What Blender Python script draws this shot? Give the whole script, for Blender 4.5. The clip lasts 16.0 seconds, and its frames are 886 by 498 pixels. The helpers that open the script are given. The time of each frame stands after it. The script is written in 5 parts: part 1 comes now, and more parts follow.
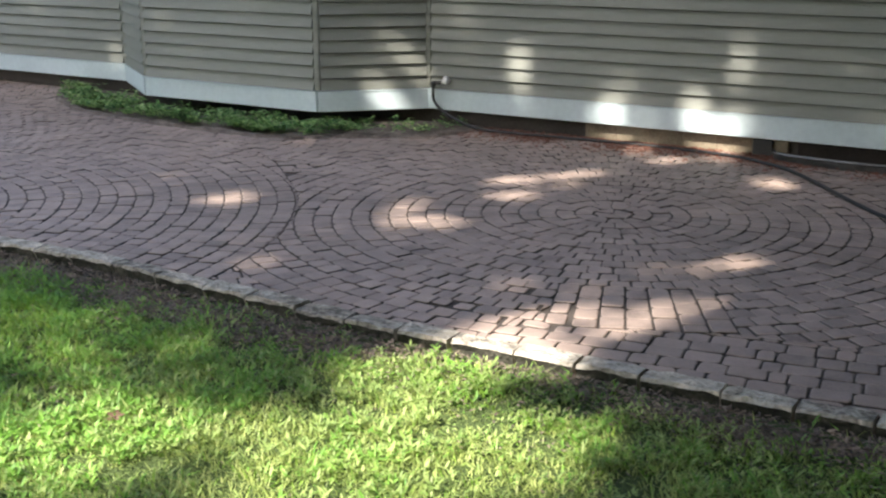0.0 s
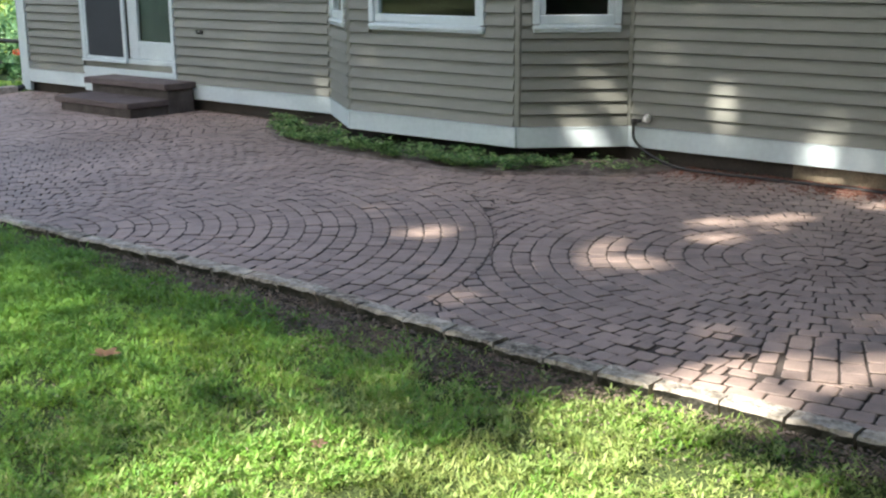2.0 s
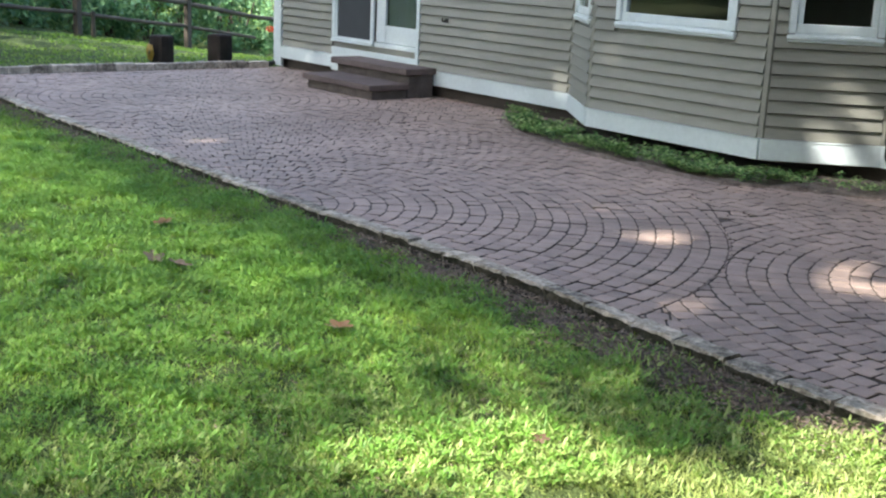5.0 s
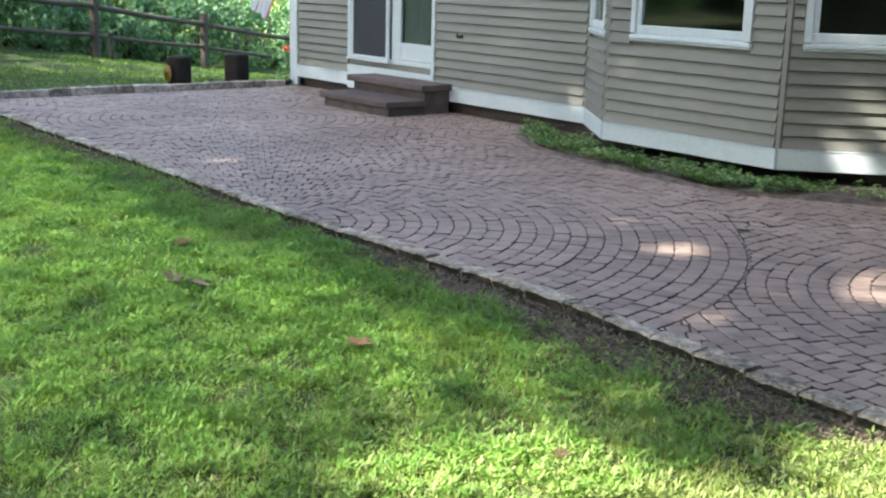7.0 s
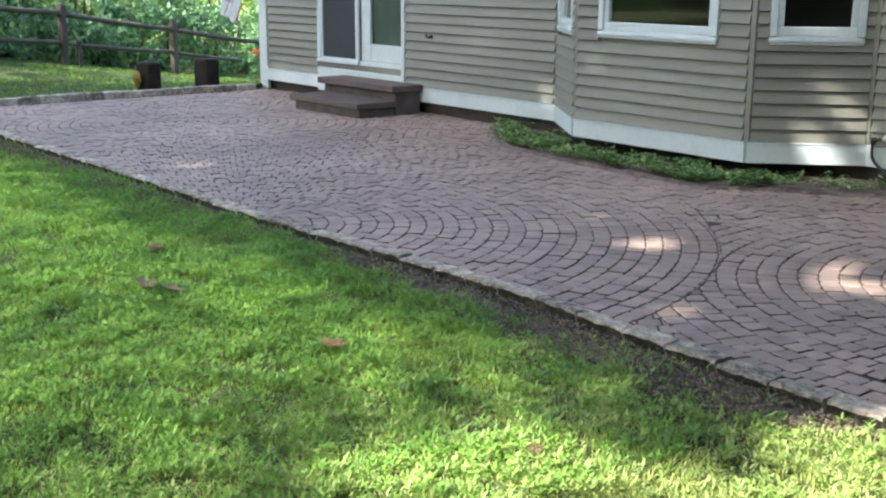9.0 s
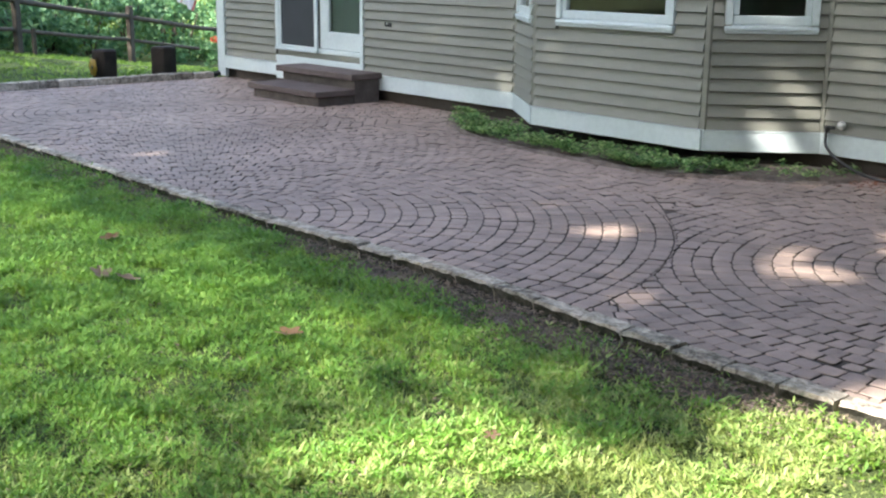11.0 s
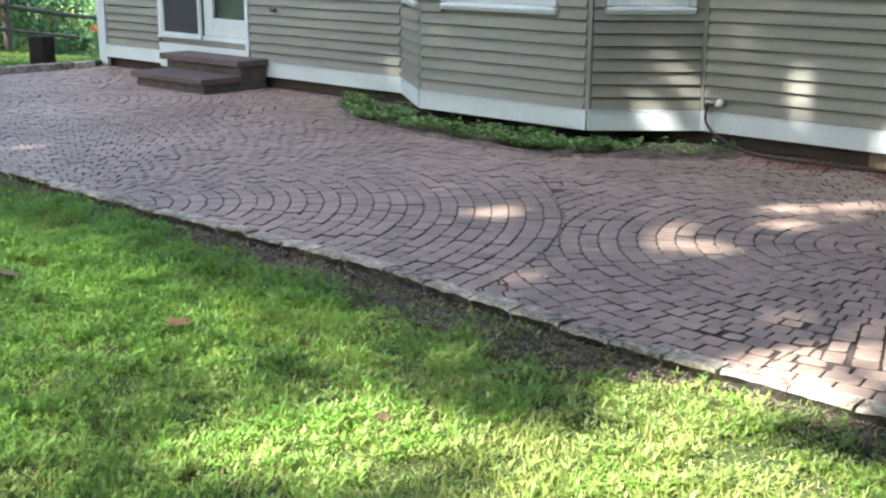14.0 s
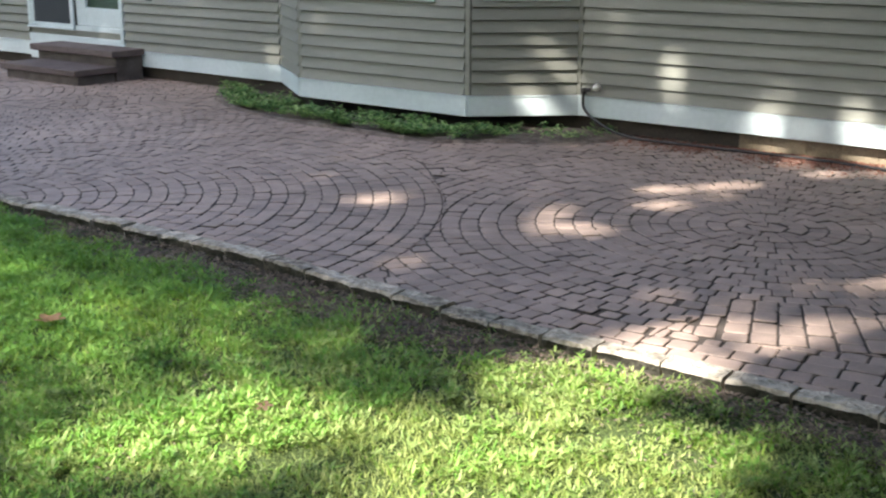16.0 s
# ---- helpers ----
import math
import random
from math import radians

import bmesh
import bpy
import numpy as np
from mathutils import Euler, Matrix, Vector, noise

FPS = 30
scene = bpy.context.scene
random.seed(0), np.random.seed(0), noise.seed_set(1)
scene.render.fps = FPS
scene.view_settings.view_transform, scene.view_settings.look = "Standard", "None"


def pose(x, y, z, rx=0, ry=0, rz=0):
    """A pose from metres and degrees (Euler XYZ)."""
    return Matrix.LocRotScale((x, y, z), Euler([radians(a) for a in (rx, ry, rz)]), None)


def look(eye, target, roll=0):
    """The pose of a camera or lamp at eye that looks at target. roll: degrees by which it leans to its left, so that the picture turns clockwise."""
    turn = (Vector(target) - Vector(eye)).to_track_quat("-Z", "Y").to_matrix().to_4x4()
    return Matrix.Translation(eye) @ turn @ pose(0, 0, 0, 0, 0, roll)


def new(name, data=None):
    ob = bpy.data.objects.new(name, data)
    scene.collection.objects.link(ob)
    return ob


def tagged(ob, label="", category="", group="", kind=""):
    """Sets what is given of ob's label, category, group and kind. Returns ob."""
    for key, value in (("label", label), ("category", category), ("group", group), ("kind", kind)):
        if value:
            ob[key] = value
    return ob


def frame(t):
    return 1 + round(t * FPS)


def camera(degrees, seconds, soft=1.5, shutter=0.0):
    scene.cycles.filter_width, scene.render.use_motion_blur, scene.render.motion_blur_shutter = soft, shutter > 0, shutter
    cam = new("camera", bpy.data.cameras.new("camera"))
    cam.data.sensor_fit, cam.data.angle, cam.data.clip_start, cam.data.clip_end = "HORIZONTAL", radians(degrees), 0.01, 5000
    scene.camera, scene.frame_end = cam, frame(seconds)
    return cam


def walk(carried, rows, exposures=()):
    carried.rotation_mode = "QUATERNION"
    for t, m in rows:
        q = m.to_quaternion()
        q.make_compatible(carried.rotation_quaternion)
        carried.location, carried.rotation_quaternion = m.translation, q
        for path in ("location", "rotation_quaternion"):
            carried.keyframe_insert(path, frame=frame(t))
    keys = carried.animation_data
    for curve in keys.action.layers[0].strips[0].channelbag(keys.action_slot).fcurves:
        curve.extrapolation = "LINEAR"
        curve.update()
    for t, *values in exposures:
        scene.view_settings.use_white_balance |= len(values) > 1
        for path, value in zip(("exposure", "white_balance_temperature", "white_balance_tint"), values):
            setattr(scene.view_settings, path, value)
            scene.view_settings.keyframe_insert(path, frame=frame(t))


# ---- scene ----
cam = camera(42.7, 16.0, soft=2.2, shutter=0.35)
ROWS = [
    (0.0, 0.012, -0.021, 1.587, 30.19, -15.83, -0.08),
    (0.5, -0.012, -0.018, 1.591, 32.47, -15.55, 0.15),
    (1.0, -0.032, -0.018, 1.593, 35.37, -14.94, 0.12),
    (1.5, -0.056, -0.037, 1.598, 38.18, -13.86, 0.50),
    (2.0, -0.068, -0.028, 1.593, 39.77, -14.06, 0.31),
    (2.5, -0.085, -0.015, 1.591, 41.81, -14.16, -0.03),
    (3.0, -0.105, -0.011, 1.590, 43.23, -14.74, -0.66),
    (3.5, -0.114, -0.022, 1.595, 44.59, -14.66, -0.58),
    (4.0, -0.135, -0.043, 1.587, 47.03, -14.30, -0.86),
    (4.5, -0.156, -0.053, 1.582, 50.01, -14.49, -1.57),
    (5.0, -0.155, -0.079, 1.582, 51.53, -14.47, -2.50),
    (7.5, -0.142, -0.077, 1.587, 52.14, -13.60, -1.14),
    (8.0, -0.128, -0.076, 1.587, 51.69, -13.73, -0.77),
    (10.5, -0.108, -0.071, 1.587, 49.35, -13.82, -0.52),
    (11.0, -0.099, -0.066, 1.585, 48.81, -14.24, -0.62),
    (11.5, -0.096, -0.072, 1.584, 48.46, -14.30, -0.90),
    (12.0, -0.094, -0.065, 1.585, 47.42, -14.31, -0.64),
    (12.5, -0.089, -0.055, 1.576, 47.21, -14.57, -0.48),
    (13.0, -0.079, -0.044, 1.581, 45.22, -14.42, -0.26),
    (13.5, -0.076, -0.050, 1.578, 44.78, -14.47, -0.31),
    (14.0, -0.065, -0.048, 1.579, 43.31, -14.94, -0.20),
    (14.5, -0.055, -0.043, 1.576, 42.34, -15.17, -0.35),
    (15.0, -0.042, -0.037, 1.579, 41.04, -15.42, -0.42),
    (15.5, -0.027, -0.040, 1.578, 39.81, -15.45, -0.31),
    (16.0, -0.020, -0.030, 1.570, 37.57, -15.48, -0.24),
]
EXPOSURES = [(0.0, 1.82), (1.5, 1.79), (3.5, 1.87), (5.0, 2.07), (8.0, 2.12), (12.5, 2.18), (14.5, 2.12), (16.0, 1.93)]
walk(cam, [(t, pose(x, y, z, 90 + pitch, roll, yaw)) for t, x, y, z, yaw, pitch, roll in ROWS], EXPOSURES)

# ---- world and sun ----
SUN_EL, SUN_AZ = 45.0, 186.0          # azimuth clockwise from +y: behind the lawn, a little to the west
to_sun = Vector((math.sin(radians(SUN_AZ)) * math.cos(radians(SUN_EL)), math.cos(radians(SUN_AZ)) * math.cos(radians(SUN_EL)), math.sin(radians(SUN_EL))))
world = bpy.data.worlds.new("sky")
scene.world = world
world.use_nodes = True
sky = world.node_tree.nodes.new("ShaderNodeTexSky")
sky.sky_type, sky.sun_disc = "NISHITA", False
sky.sun_elevation, sky.sun_rotation = radians(SUN_EL), radians(SUN_AZ)
sky.air_density, sky.dust_density = 1.0, 2.5
world.node_tree.nodes["Background"].inputs["Strength"].default_value = 0.15
world.node_tree.links.new(sky.outputs["Color"], world.node_tree.nodes["Background"].inputs["Color"])
sun = new("sun", bpy.data.lights.new("sun", "SUN"))
sun.data.energy, sun.data.angle, sun.data.color = 5.0, radians(0.75), (1.0, 0.94, 0.86)
sun.matrix_world = look(to_sun * 40, (0, 0, 0))


# ---- materials ----
def ramp_between(nt, fac, stops):
    r = nt.nodes.new("ShaderNodeValToRGB")
    r.color_ramp.elements[0].position, r.color_ramp.elements[0].color = stops[0][0], (*stops[0][1], 1)
    r.color_ramp.elements[1].position, r.color_ramp.elements[1].color = stops[-1][0], (*stops[-1][1], 1)
    for p, c in stops[1:-1]:
        r.color_ramp.elements.new(p).color = (*c, 1)
    nt.links.new(fac, r.inputs["Fac"])
    return r.outputs["Color"]


def surface(name, stops, scale=4.0, fine=60.0, rough=0.7, bump=0.3, bump_scale=None, vary=0.0, source="object", metal=0.0, spec=0.4, stretch=(1, 1, 1), fleck=0.0, bump_distance=0.004, stain=0.0, stain_scale=1.3):
    """Two scales of noise through a colour ramp, a bump, optional tone by piece and large stains."""
    m = bpy.data.materials.new(name)
    m.use_nodes = True
    nt = m.node_tree
    b = nt.nodes["Principled BSDF"]
    L = nt.links.new
    geo = nt.nodes.new("ShaderNodeNewGeometry")
    mp = nt.nodes.new("ShaderNodeMapping")
    mp.inputs["Scale"].default_value = stretch
    L(geo.outputs["Position"], mp.inputs["Vector"])
    n1 = nt.nodes.new("ShaderNodeTexNoise")
    n1.inputs["Scale"].default_value, n1.inputs["Detail"].default_value = scale, 4
    n2 = nt.nodes.new("ShaderNodeTexNoise")
    n2.inputs["Scale"].default_value, n2.inputs["Detail"].default_value = fine, 5
    for n in (n1, n2):
        L(mp.outputs["Vector"], n.inputs["Vector"])
    mix = nt.nodes.new("ShaderNodeMath")
    mix.operation = "MULTIPLY_ADD"
    mix.inputs[1].default_value = 0.45
    half = nt.nodes.new("ShaderNodeMath")
    half.operation = "MULTIPLY"
    half.inputs[1].default_value = 0.55
    L(n1.outputs["Fac"], half.inputs[0])
    L(n2.outputs["Fac"], mix.inputs[0])
    L(half.outputs[0], mix.inputs[2])
    fac = mix.outputs[0]
    if vary:
        if source == "object":
            rnd = nt.nodes.new("ShaderNodeObjectInfo").outputs["Random"]
        else:
            rnd = geo.outputs["Random Per Island"]
        sub = nt.nodes.new("ShaderNodeMath")
        sub.operation = "MULTIPLY_ADD"
        sub.inputs[1].default_value, sub.inputs[2].default_value = vary, -vary / 2
        L(rnd, sub.inputs[0])
        add = nt.nodes.new("ShaderNodeMath")
        L(fac, add.inputs[0])
        L(sub.outputs[0], add.inputs[1])
        fac = add.outputs[0]
    col = ramp_between(nt, fac, stops)
    if stain:
        n3 = nt.nodes.new("ShaderNodeTexNoise")
        n3.inputs["Scale"].default_value, n3.inputs["Detail"].default_value = stain_scale, 6
        L(geo.outputs["Position"], n3.inputs["Vector"])
        k = ramp_between(nt, n3.outputs["Fac"], [(0.38, (1 - stain,) * 3), (0.62, (1, 1, 1))])
        mul = nt.nodes.new("ShaderNodeMix")
        mul.data_type, mul.blend_type = "RGBA", "MULTIPLY"
        mul.inputs["Factor"].default_value = 1.0
        L(col, mul.inputs[6])
        L(k, mul.inputs[7])
        col = mul.outputs[2]
    L(col, b.inputs["Base Color"])
    b.inputs["Roughness"].default_value, b.inputs["Metallic"].default_value = rough, metal
    b.inputs["Specular IOR Level"].default_value = spec
    if bump:
        n4 = nt.nodes.new("ShaderNodeTexNoise")
        n4.inputs["Scale"].default_value, n4.inputs["Detail"].default_value = bump_scale or fine, 6
        L(mp.outputs["Vector"], n4.inputs["Vector"])
        bp = nt.nodes.new("ShaderNodeBump")
        bp.inputs["Strength"].default_value, bp.inputs["Distance"].default_value = bump, bump_distance
        L(n4.outputs["Fac"], bp.inputs["Height"])
        L(bp.outputs["Normal"], b.inputs["Normal"])
    return m


def leafy(name, stops, scale=2.0, rough=0.5, through_light=0.35, by_leaf=0.5):
    """Leaf or blade: colour by island and by place, some light coming through."""
    m = bpy.data.materials.new(name)
    m.use_nodes = True
    nt = m.node_tree
    L = nt.links.new
    b = nt.nodes["Principled BSDF"]
    geo = nt.nodes.new("ShaderNodeNewGeometry")
    n = nt.nodes.new("ShaderNodeTexNoise")
    n.inputs["Scale"].default_value, n.inputs["Detail"].default_value = scale, 4
    L(geo.outputs["Position"], n.inputs["Vector"])
    a = nt.nodes.new("ShaderNodeMath")
    a.operation = "MULTIPLY_ADD"
    a.inputs[1].default_value = by_leaf
    h = nt.nodes.new("ShaderNodeMath")
    h.operation = "MULTIPLY"
    h.inputs[1].default_value = 1 - by_leaf
    L(n.outputs["Fac"], h.inputs[0])
    L(geo.outputs["Random Per Island"], a.inputs[0])
    L(h.outputs[0], a.inputs[2])
    col = ramp_between(nt, a.outputs[0], stops)
    L(col, b.inputs["Base Color"])
    b.inputs["Roughness"].default_value = rough
    t = nt.nodes.new("ShaderNodeBsdfTranslucent")
    L(col, t.inputs["Color"])
    mx = nt.nodes.new("ShaderNodeMixShader")
    mx.inputs["Fac"].default_value = through_light
    L(b.outputs["BSDF"], mx.inputs[1])
    L(t.outputs["BSDF"], mx.inputs[2])
    L(mx.outputs["Shader"], nt.nodes["Material Output"].inputs["Surface"])
    return m


SIDING = surface("siding_paint", [(0.25, (0.199, 0.203, 0.170)), (0.75, (0.264, 0.268, 0.228))], scale=1.2, fine=40, rough=0.55, bump=0.15, stretch=(0.25, 0.25, 3.0), vary=0.08, stain=0.12, stain_scale=0.9)
TRIM = surface("white_trim_paint", [(0.3, (0.53, 0.61, 0.615)), (0.7, (0.665, 0.75, 0.75))], scale=1.5, fine=25, rough=0.45, bump=0.08, stain=0.08)
# concrete darkened in colour to deepen the shade under the skirt board
SHADED_CONCRETE = surface("shaded_foundation_concrete", [(0.3, (0.035, 0.030, 0.027)), (0.7, (0.10, 0.085, 0.07))], scale=3, fine=45, rough=0.9, bump=0.6)
BLOCK = surface("pale_block", [(0.3, (0.16, 0.125, 0.085)), (0.7, (0.36, 0.30, 0.21))], scale=5, fine=60, rough=0.9, bump=0.5, vary=0.2)
PAVER_STOPS = [(0.25, (0.224, 0.170, 0.145)), (0.45, (0.342, 0.258, 0.213)), (0.6, (0.407, 0.304, 0.249)), (0.78, (0.502, 0.373, 0.302))]
PAVER = surface("paver_clay", PAVER_STOPS, scale=9, fine=110, rough=0.62, bump=0.45, vary=0.24, stain=0.22, stain_scale=0.8, spec=0.5)
PAVER_REST = surface("paver_clay_field", PAVER_STOPS, scale=9, fine=110, rough=0.62, bump=0.45, vary=0.24, source="island", stain=0.25, stain_scale=0.8, spec=0.5)
SAND = surface("joint_sand", [(0.3, (0.050, 0.041, 0.034)), (0.7, (0.11, 0.088, 0.072))], scale=6, fine=150, rough=0.95, bump=0.8)
GRANITE = surface("granite", [(0.32, (0.16, 0.138, 0.108)), (0.48, (0.44, 0.390, 0.315)), (0.62, (0.68, 0.61, 0.50))], scale=20, fine=60, rough=0.9, bump=1.0, vary=0.20, bump_distance=0.018, stain=0.35, stain_scale=9.0)
# dark copy of the granite: shade on the kerb fronts, put into the colour
SHADED_GRANITE = surface("shaded_granite_front", [(0.30, (0.022, 0.021, 0.015)), (0.5, (0.060, 0.056, 0.040)), (0.70, (0.15, 0.135, 0.105))], scale=14, fine=60, rough=0.9, bump=1.0, bump_distance=0.012, stain=0.3, stain_scale=5.0)
STEP = surface("step_stone", [(0.3, (0.085, 0.066, 0.060)), (0.7, (0.165, 0.130, 0.118))], scale=5, fine=70, rough=0.8, bump=0.5, vary=0.1)
STEP_SIDE = surface("step_riser_stone", [(0.3, (0.062, 0.053, 0.048)), (0.7, (0.15, 0.128, 0.115))], scale=7, fine=60, rough=0.85, bump=0.7)
SOIL = surface("soil", [(0.30, (0.040, 0.030, 0.025)), (0.5, (0.170, 0.135, 0.112)), (0.70, (0.34, 0.275, 0.232))], scale=9, fine=70, rough=0.95, bump=1.0, bump_distance=0.02)
# ground colour darkened to look like shaded depth between the blades
TURF = surface("turf_ground", [(0.3, (0.040, 0.065, 0.016)), (0.7, (0.095, 0.135, 0.032))], scale=3, fine=70, rough=0.95, bump=1.0, bump_distance=0.03)
GRASS = leafy("grass_blades", [(0.25, (0.100, 0.210, 0.024)), (0.5, (0.205, 0.375, 0.042)), (0.75, (0.40, 0.54, 0.092))], scale=2.2, by_leaf=0.3)
GRASS_DRY = leafy("dry_grass_blades", [(0.25, (0.150, 0.215, 0.054)), (0.5, (0.310, 0.382, 0.105)), (0.75, (0.52, 0.565, 0.205))], scale=2.2, by_leaf=0.3)
CLOVER_PALE = leafy("pale_weed_leaves", [(0.25, (0.140, 0.225, 0.056)), (0.5, (0.280, 0.385, 0.105)), (0.75, (0.47, 0.55, 0.20))], scale=3.5, by_leaf=0.3)
CLOVER = leafy("lawn_weed_leaves", [(0.25, (0.088, 0.210, 0.028)), (0.5, (0.180, 0.370, 0.050)), (0.75, (0.33, 0.51, 0.105))], scale=3.5, by_leaf=0.3)
IVY = leafy("ground_cover_leaves", [(0.25, (0.040, 0.11, 0.028)), (0.5, (0.14, 0.29, 0.07)), (0.70, (0.42, 0.55, 0.22))], scale=3)
CANOPY = leafy("tree_leaves", [(0.2, (0.04, 0.10, 0.02)), (0.8, (0.10, 0.20, 0.04))], through_light=0.25)
# leaf colour lifted and made bluer to carry the background haze
SHRUB = leafy("hazed_shrub_leaves", [(0.2, (0.075, 0.18, 0.090)), (0.55, (0.17, 0.33, 0.145)), (0.9, (0.34, 0.49, 0.19))], scale=0.6)
BARK = surface("bark", [(0.3, (0.05, 0.038, 0.028)), (0.7, (0.14, 0.11, 0.085))], scale=6, fine=50, rough=0.95, bump=1.0, stretch=(1, 1, 0.25), bump_distance=0.02)
RAIL = surface("weathered_rail", [(0.3, (0.050, 0.042, 0.033)), (0.7, (0.13, 0.108, 0.086))], scale=4, fine=50, rough=0.9, bump=0.6)
# stump bark; also the painted darkness inside the window well
CHAR = surface("dark_bark_and_pit_shade", [(0.3, (0.012, 0.010, 0.009)), (0.7, (0.045, 0.034, 0.028))], scale=6, fine=60, rough=0.95, bump=0.9)
RUBBER = surface("black_rubber", [(0.3, (0.012, 0.012, 0.013)), (0.7, (0.030, 0.030, 0.030))], scale=8, fine=120, rough=0.45, bump=0.1)
STEEL = surface("galvanised_steel", [(0.3, (0.10, 0.10, 0.10)), (0.7, (0.24, 0.24, 0.235))], scale=10, fine=90, rough=0.45, bump=0.1, metal=0.9)
BRASS = surface("dull_metal", [(0.3, (0.35, 0.33, 0.29)), (0.7, (0.60, 0.58, 0.52))], scale=20, fine=120, rough=0.4, bump=0.1, metal=0.8)
PLASTIC = surface("white_plastic", [(0.3, (0.72, 0.71, 0.66)), (0.7, (0.82, 0.81, 0.77))], scale=15, fine=90, rough=0.4, bump=0.05)
BLACK = surface("dark_metal", [(0.3, (0.015, 0.015, 0.015)), (0.7, (0.05, 0.048, 0.045))], scale=10, fine=90, rough=0.5, bump=0.1)
DEAD = leafy("dead_leaf", [(0.2, (0.19, 0.105, 0.055)), (0.8, (0.37, 0.225, 0.125))], through_light=0.2)
FADED = leafy("faded_leaf", [(0.2, (0.14, 0.085, 0.055)), (0.8, (0.22, 0.145, 0.095))], through_light=0.15)
LITTER = leafy("leaf_litter", [(0.15, (0.055, 0.042, 0.034)), (0.5, (0.185, 0.140, 0.108)), (0.92, (0.36, 0.285, 0.22))], through_light=0.05, rough=0.9)
# yellow darkened in colour so the disc looks as if in shade
YELLOW = surface("shaded_yellow_paint", [(0.3, (0.19, 0.12, 0.015)), (0.7, (0.28, 0.19, 0.03))], scale=12, fine=70, rough=0.6, bump=0.1)
REDBLOOM = leafy("red_petals", [(0.2, (0.55, 0.06, 0.03)), (0.8, (0.80, 0.20, 0.10))])
FLAGWHITE = surface("flag_white_cloth", [(0.3, (0.70, 0.70, 0.74)), (0.7, (0.82, 0.82, 0.85))], scale=6, fine=90, rough=0.8, bump=0.1)
FLAGBLUE = surface("flag_blue_cloth", [(0.3, (0.22, 0.24, 0.46)), (0.7, (0.32, 0.33, 0.56))], scale=6, fine=90, rough=0.8, bump=0.1)
FLAGRED = surface("flag_red_cloth", [(0.3, (0.50, 0.16, 0.17)), (0.7, (0.62, 0.24, 0.24))], scale=6, fine=90, rough=0.8, bump=0.1)
ROOM = surface("dark_room_wall", [(0.3, (0.13, 0.125, 0.12)), (0.7, (0.20, 0.195, 0.185))], scale=2, fine=20, rough=0.9, bump=0)
SCREEN = surface("insect_screen", [(0.3, (0.028, 0.034, 0.038)), (0.7, (0.045, 0.052, 0.057))], scale=3, fine=400, rough=0.7, bump=0.1)
# colour of trees and lawn mirrored in the door glass, painted on a panel
REFLECTION = surface("grey_green_reflection", [(0.3, (0.13, 0.18, 0.155)), (0.7, (0.19, 0.25, 0.215))], scale=2, fine=60, rough=0.9, bump=0.2, stretch=(6, 1, 0.2))
SHINGLE = surface("roof_shingle", [(0.3, (0.05, 0.05, 0.05)), (0.7, (0.12, 0.115, 0.11))], scale=4, fine=60, rough=0.95, bump=0.6)

GLASS = bpy.data.materials.new("window_glass")
GLASS.use_nodes = True
GLASS.node_tree.nodes["Principled BSDF"].inputs["Base Color"].default_value = (0.85, 0.9, 0.88, 1)
GLASS.node_tree.nodes["Principled BSDF"].inputs["Roughness"].default_value = 0.03
GLASS.node_tree.nodes["Principled BSDF"].inputs["Transmission Weight"].default_value = 1.0
GLASS.node_tree.nodes["Principled BSDF"].inputs["IOR"].default_value = 1.45


# ---- mesh helpers ----
def mesh_of(name, verts, faces, material, smooth=False):
    me = bpy.data.meshes.new(name)
    me.from_pydata([tuple(v) for v in verts], [], faces)
    me.materials.append(material)
    if smooth:
        me.polygons.foreach_set("use_smooth", [True] * len(me.polygons))
    me.update()
    return me


def thing(name, label, category, group="", kind="", at=(0, 0, 0)):
    ob = tagged(new(name), label, category, group, kind)
    ob.location = at
    return ob


def part(name, bm, material, parent, label=""):
    me = bpy.data.meshes.new(name)
    bm.to_mesh(me)
    bm.free()
    me.materials.append(material)
    ob = new(name, me)
    if parent is not None:
        ob.parent = parent
        root = parent
        while root.parent is not None:
            root = root.parent
        ob.matrix_parent_inverse = Matrix.Translation(root.location).inverted()
    return tagged(ob, label)


def part_mesh(name, me, parent, label="", m=None):
    ob = new(name, me)
    ob.parent = parent
    root = parent
    while root.parent is not None:
        root = root.parent
    ob.matrix_parent_inverse = Matrix.Translation(root.location).inverted()
    if m is not None:
        ob.matrix_basis = m
    return tagged(ob, label)


def box(x0, x1, y0, y1, z0, z1, bevel=0.0, bm=None, m=None, segments=1):
    bm = bm or bmesh.new()
    t = Matrix.LocRotScale(((x0 + x1) / 2, (y0 + y1) / 2, (z0 + z1) / 2), None, (x1 - x0, y1 - y0, z1 - z0))
    made = bmesh.ops.create_cube(bm, size=1.0, matrix=t)["verts"]
    if bevel:
        edges = list({e for v in made for e in v.link_edges})
        res = bmesh.ops.bevel(bm, geom=edges, offset=bevel, segments=segments, affect="EDGES", profile=0.6)
        made = list({v for f in res["faces"] for v in f.verts} | {v for v in made if v.is_valid})
    if m is not None:
        bmesh.ops.transform(bm, matrix=m, verts=[v for v in made if v.is_valid])
    return bm


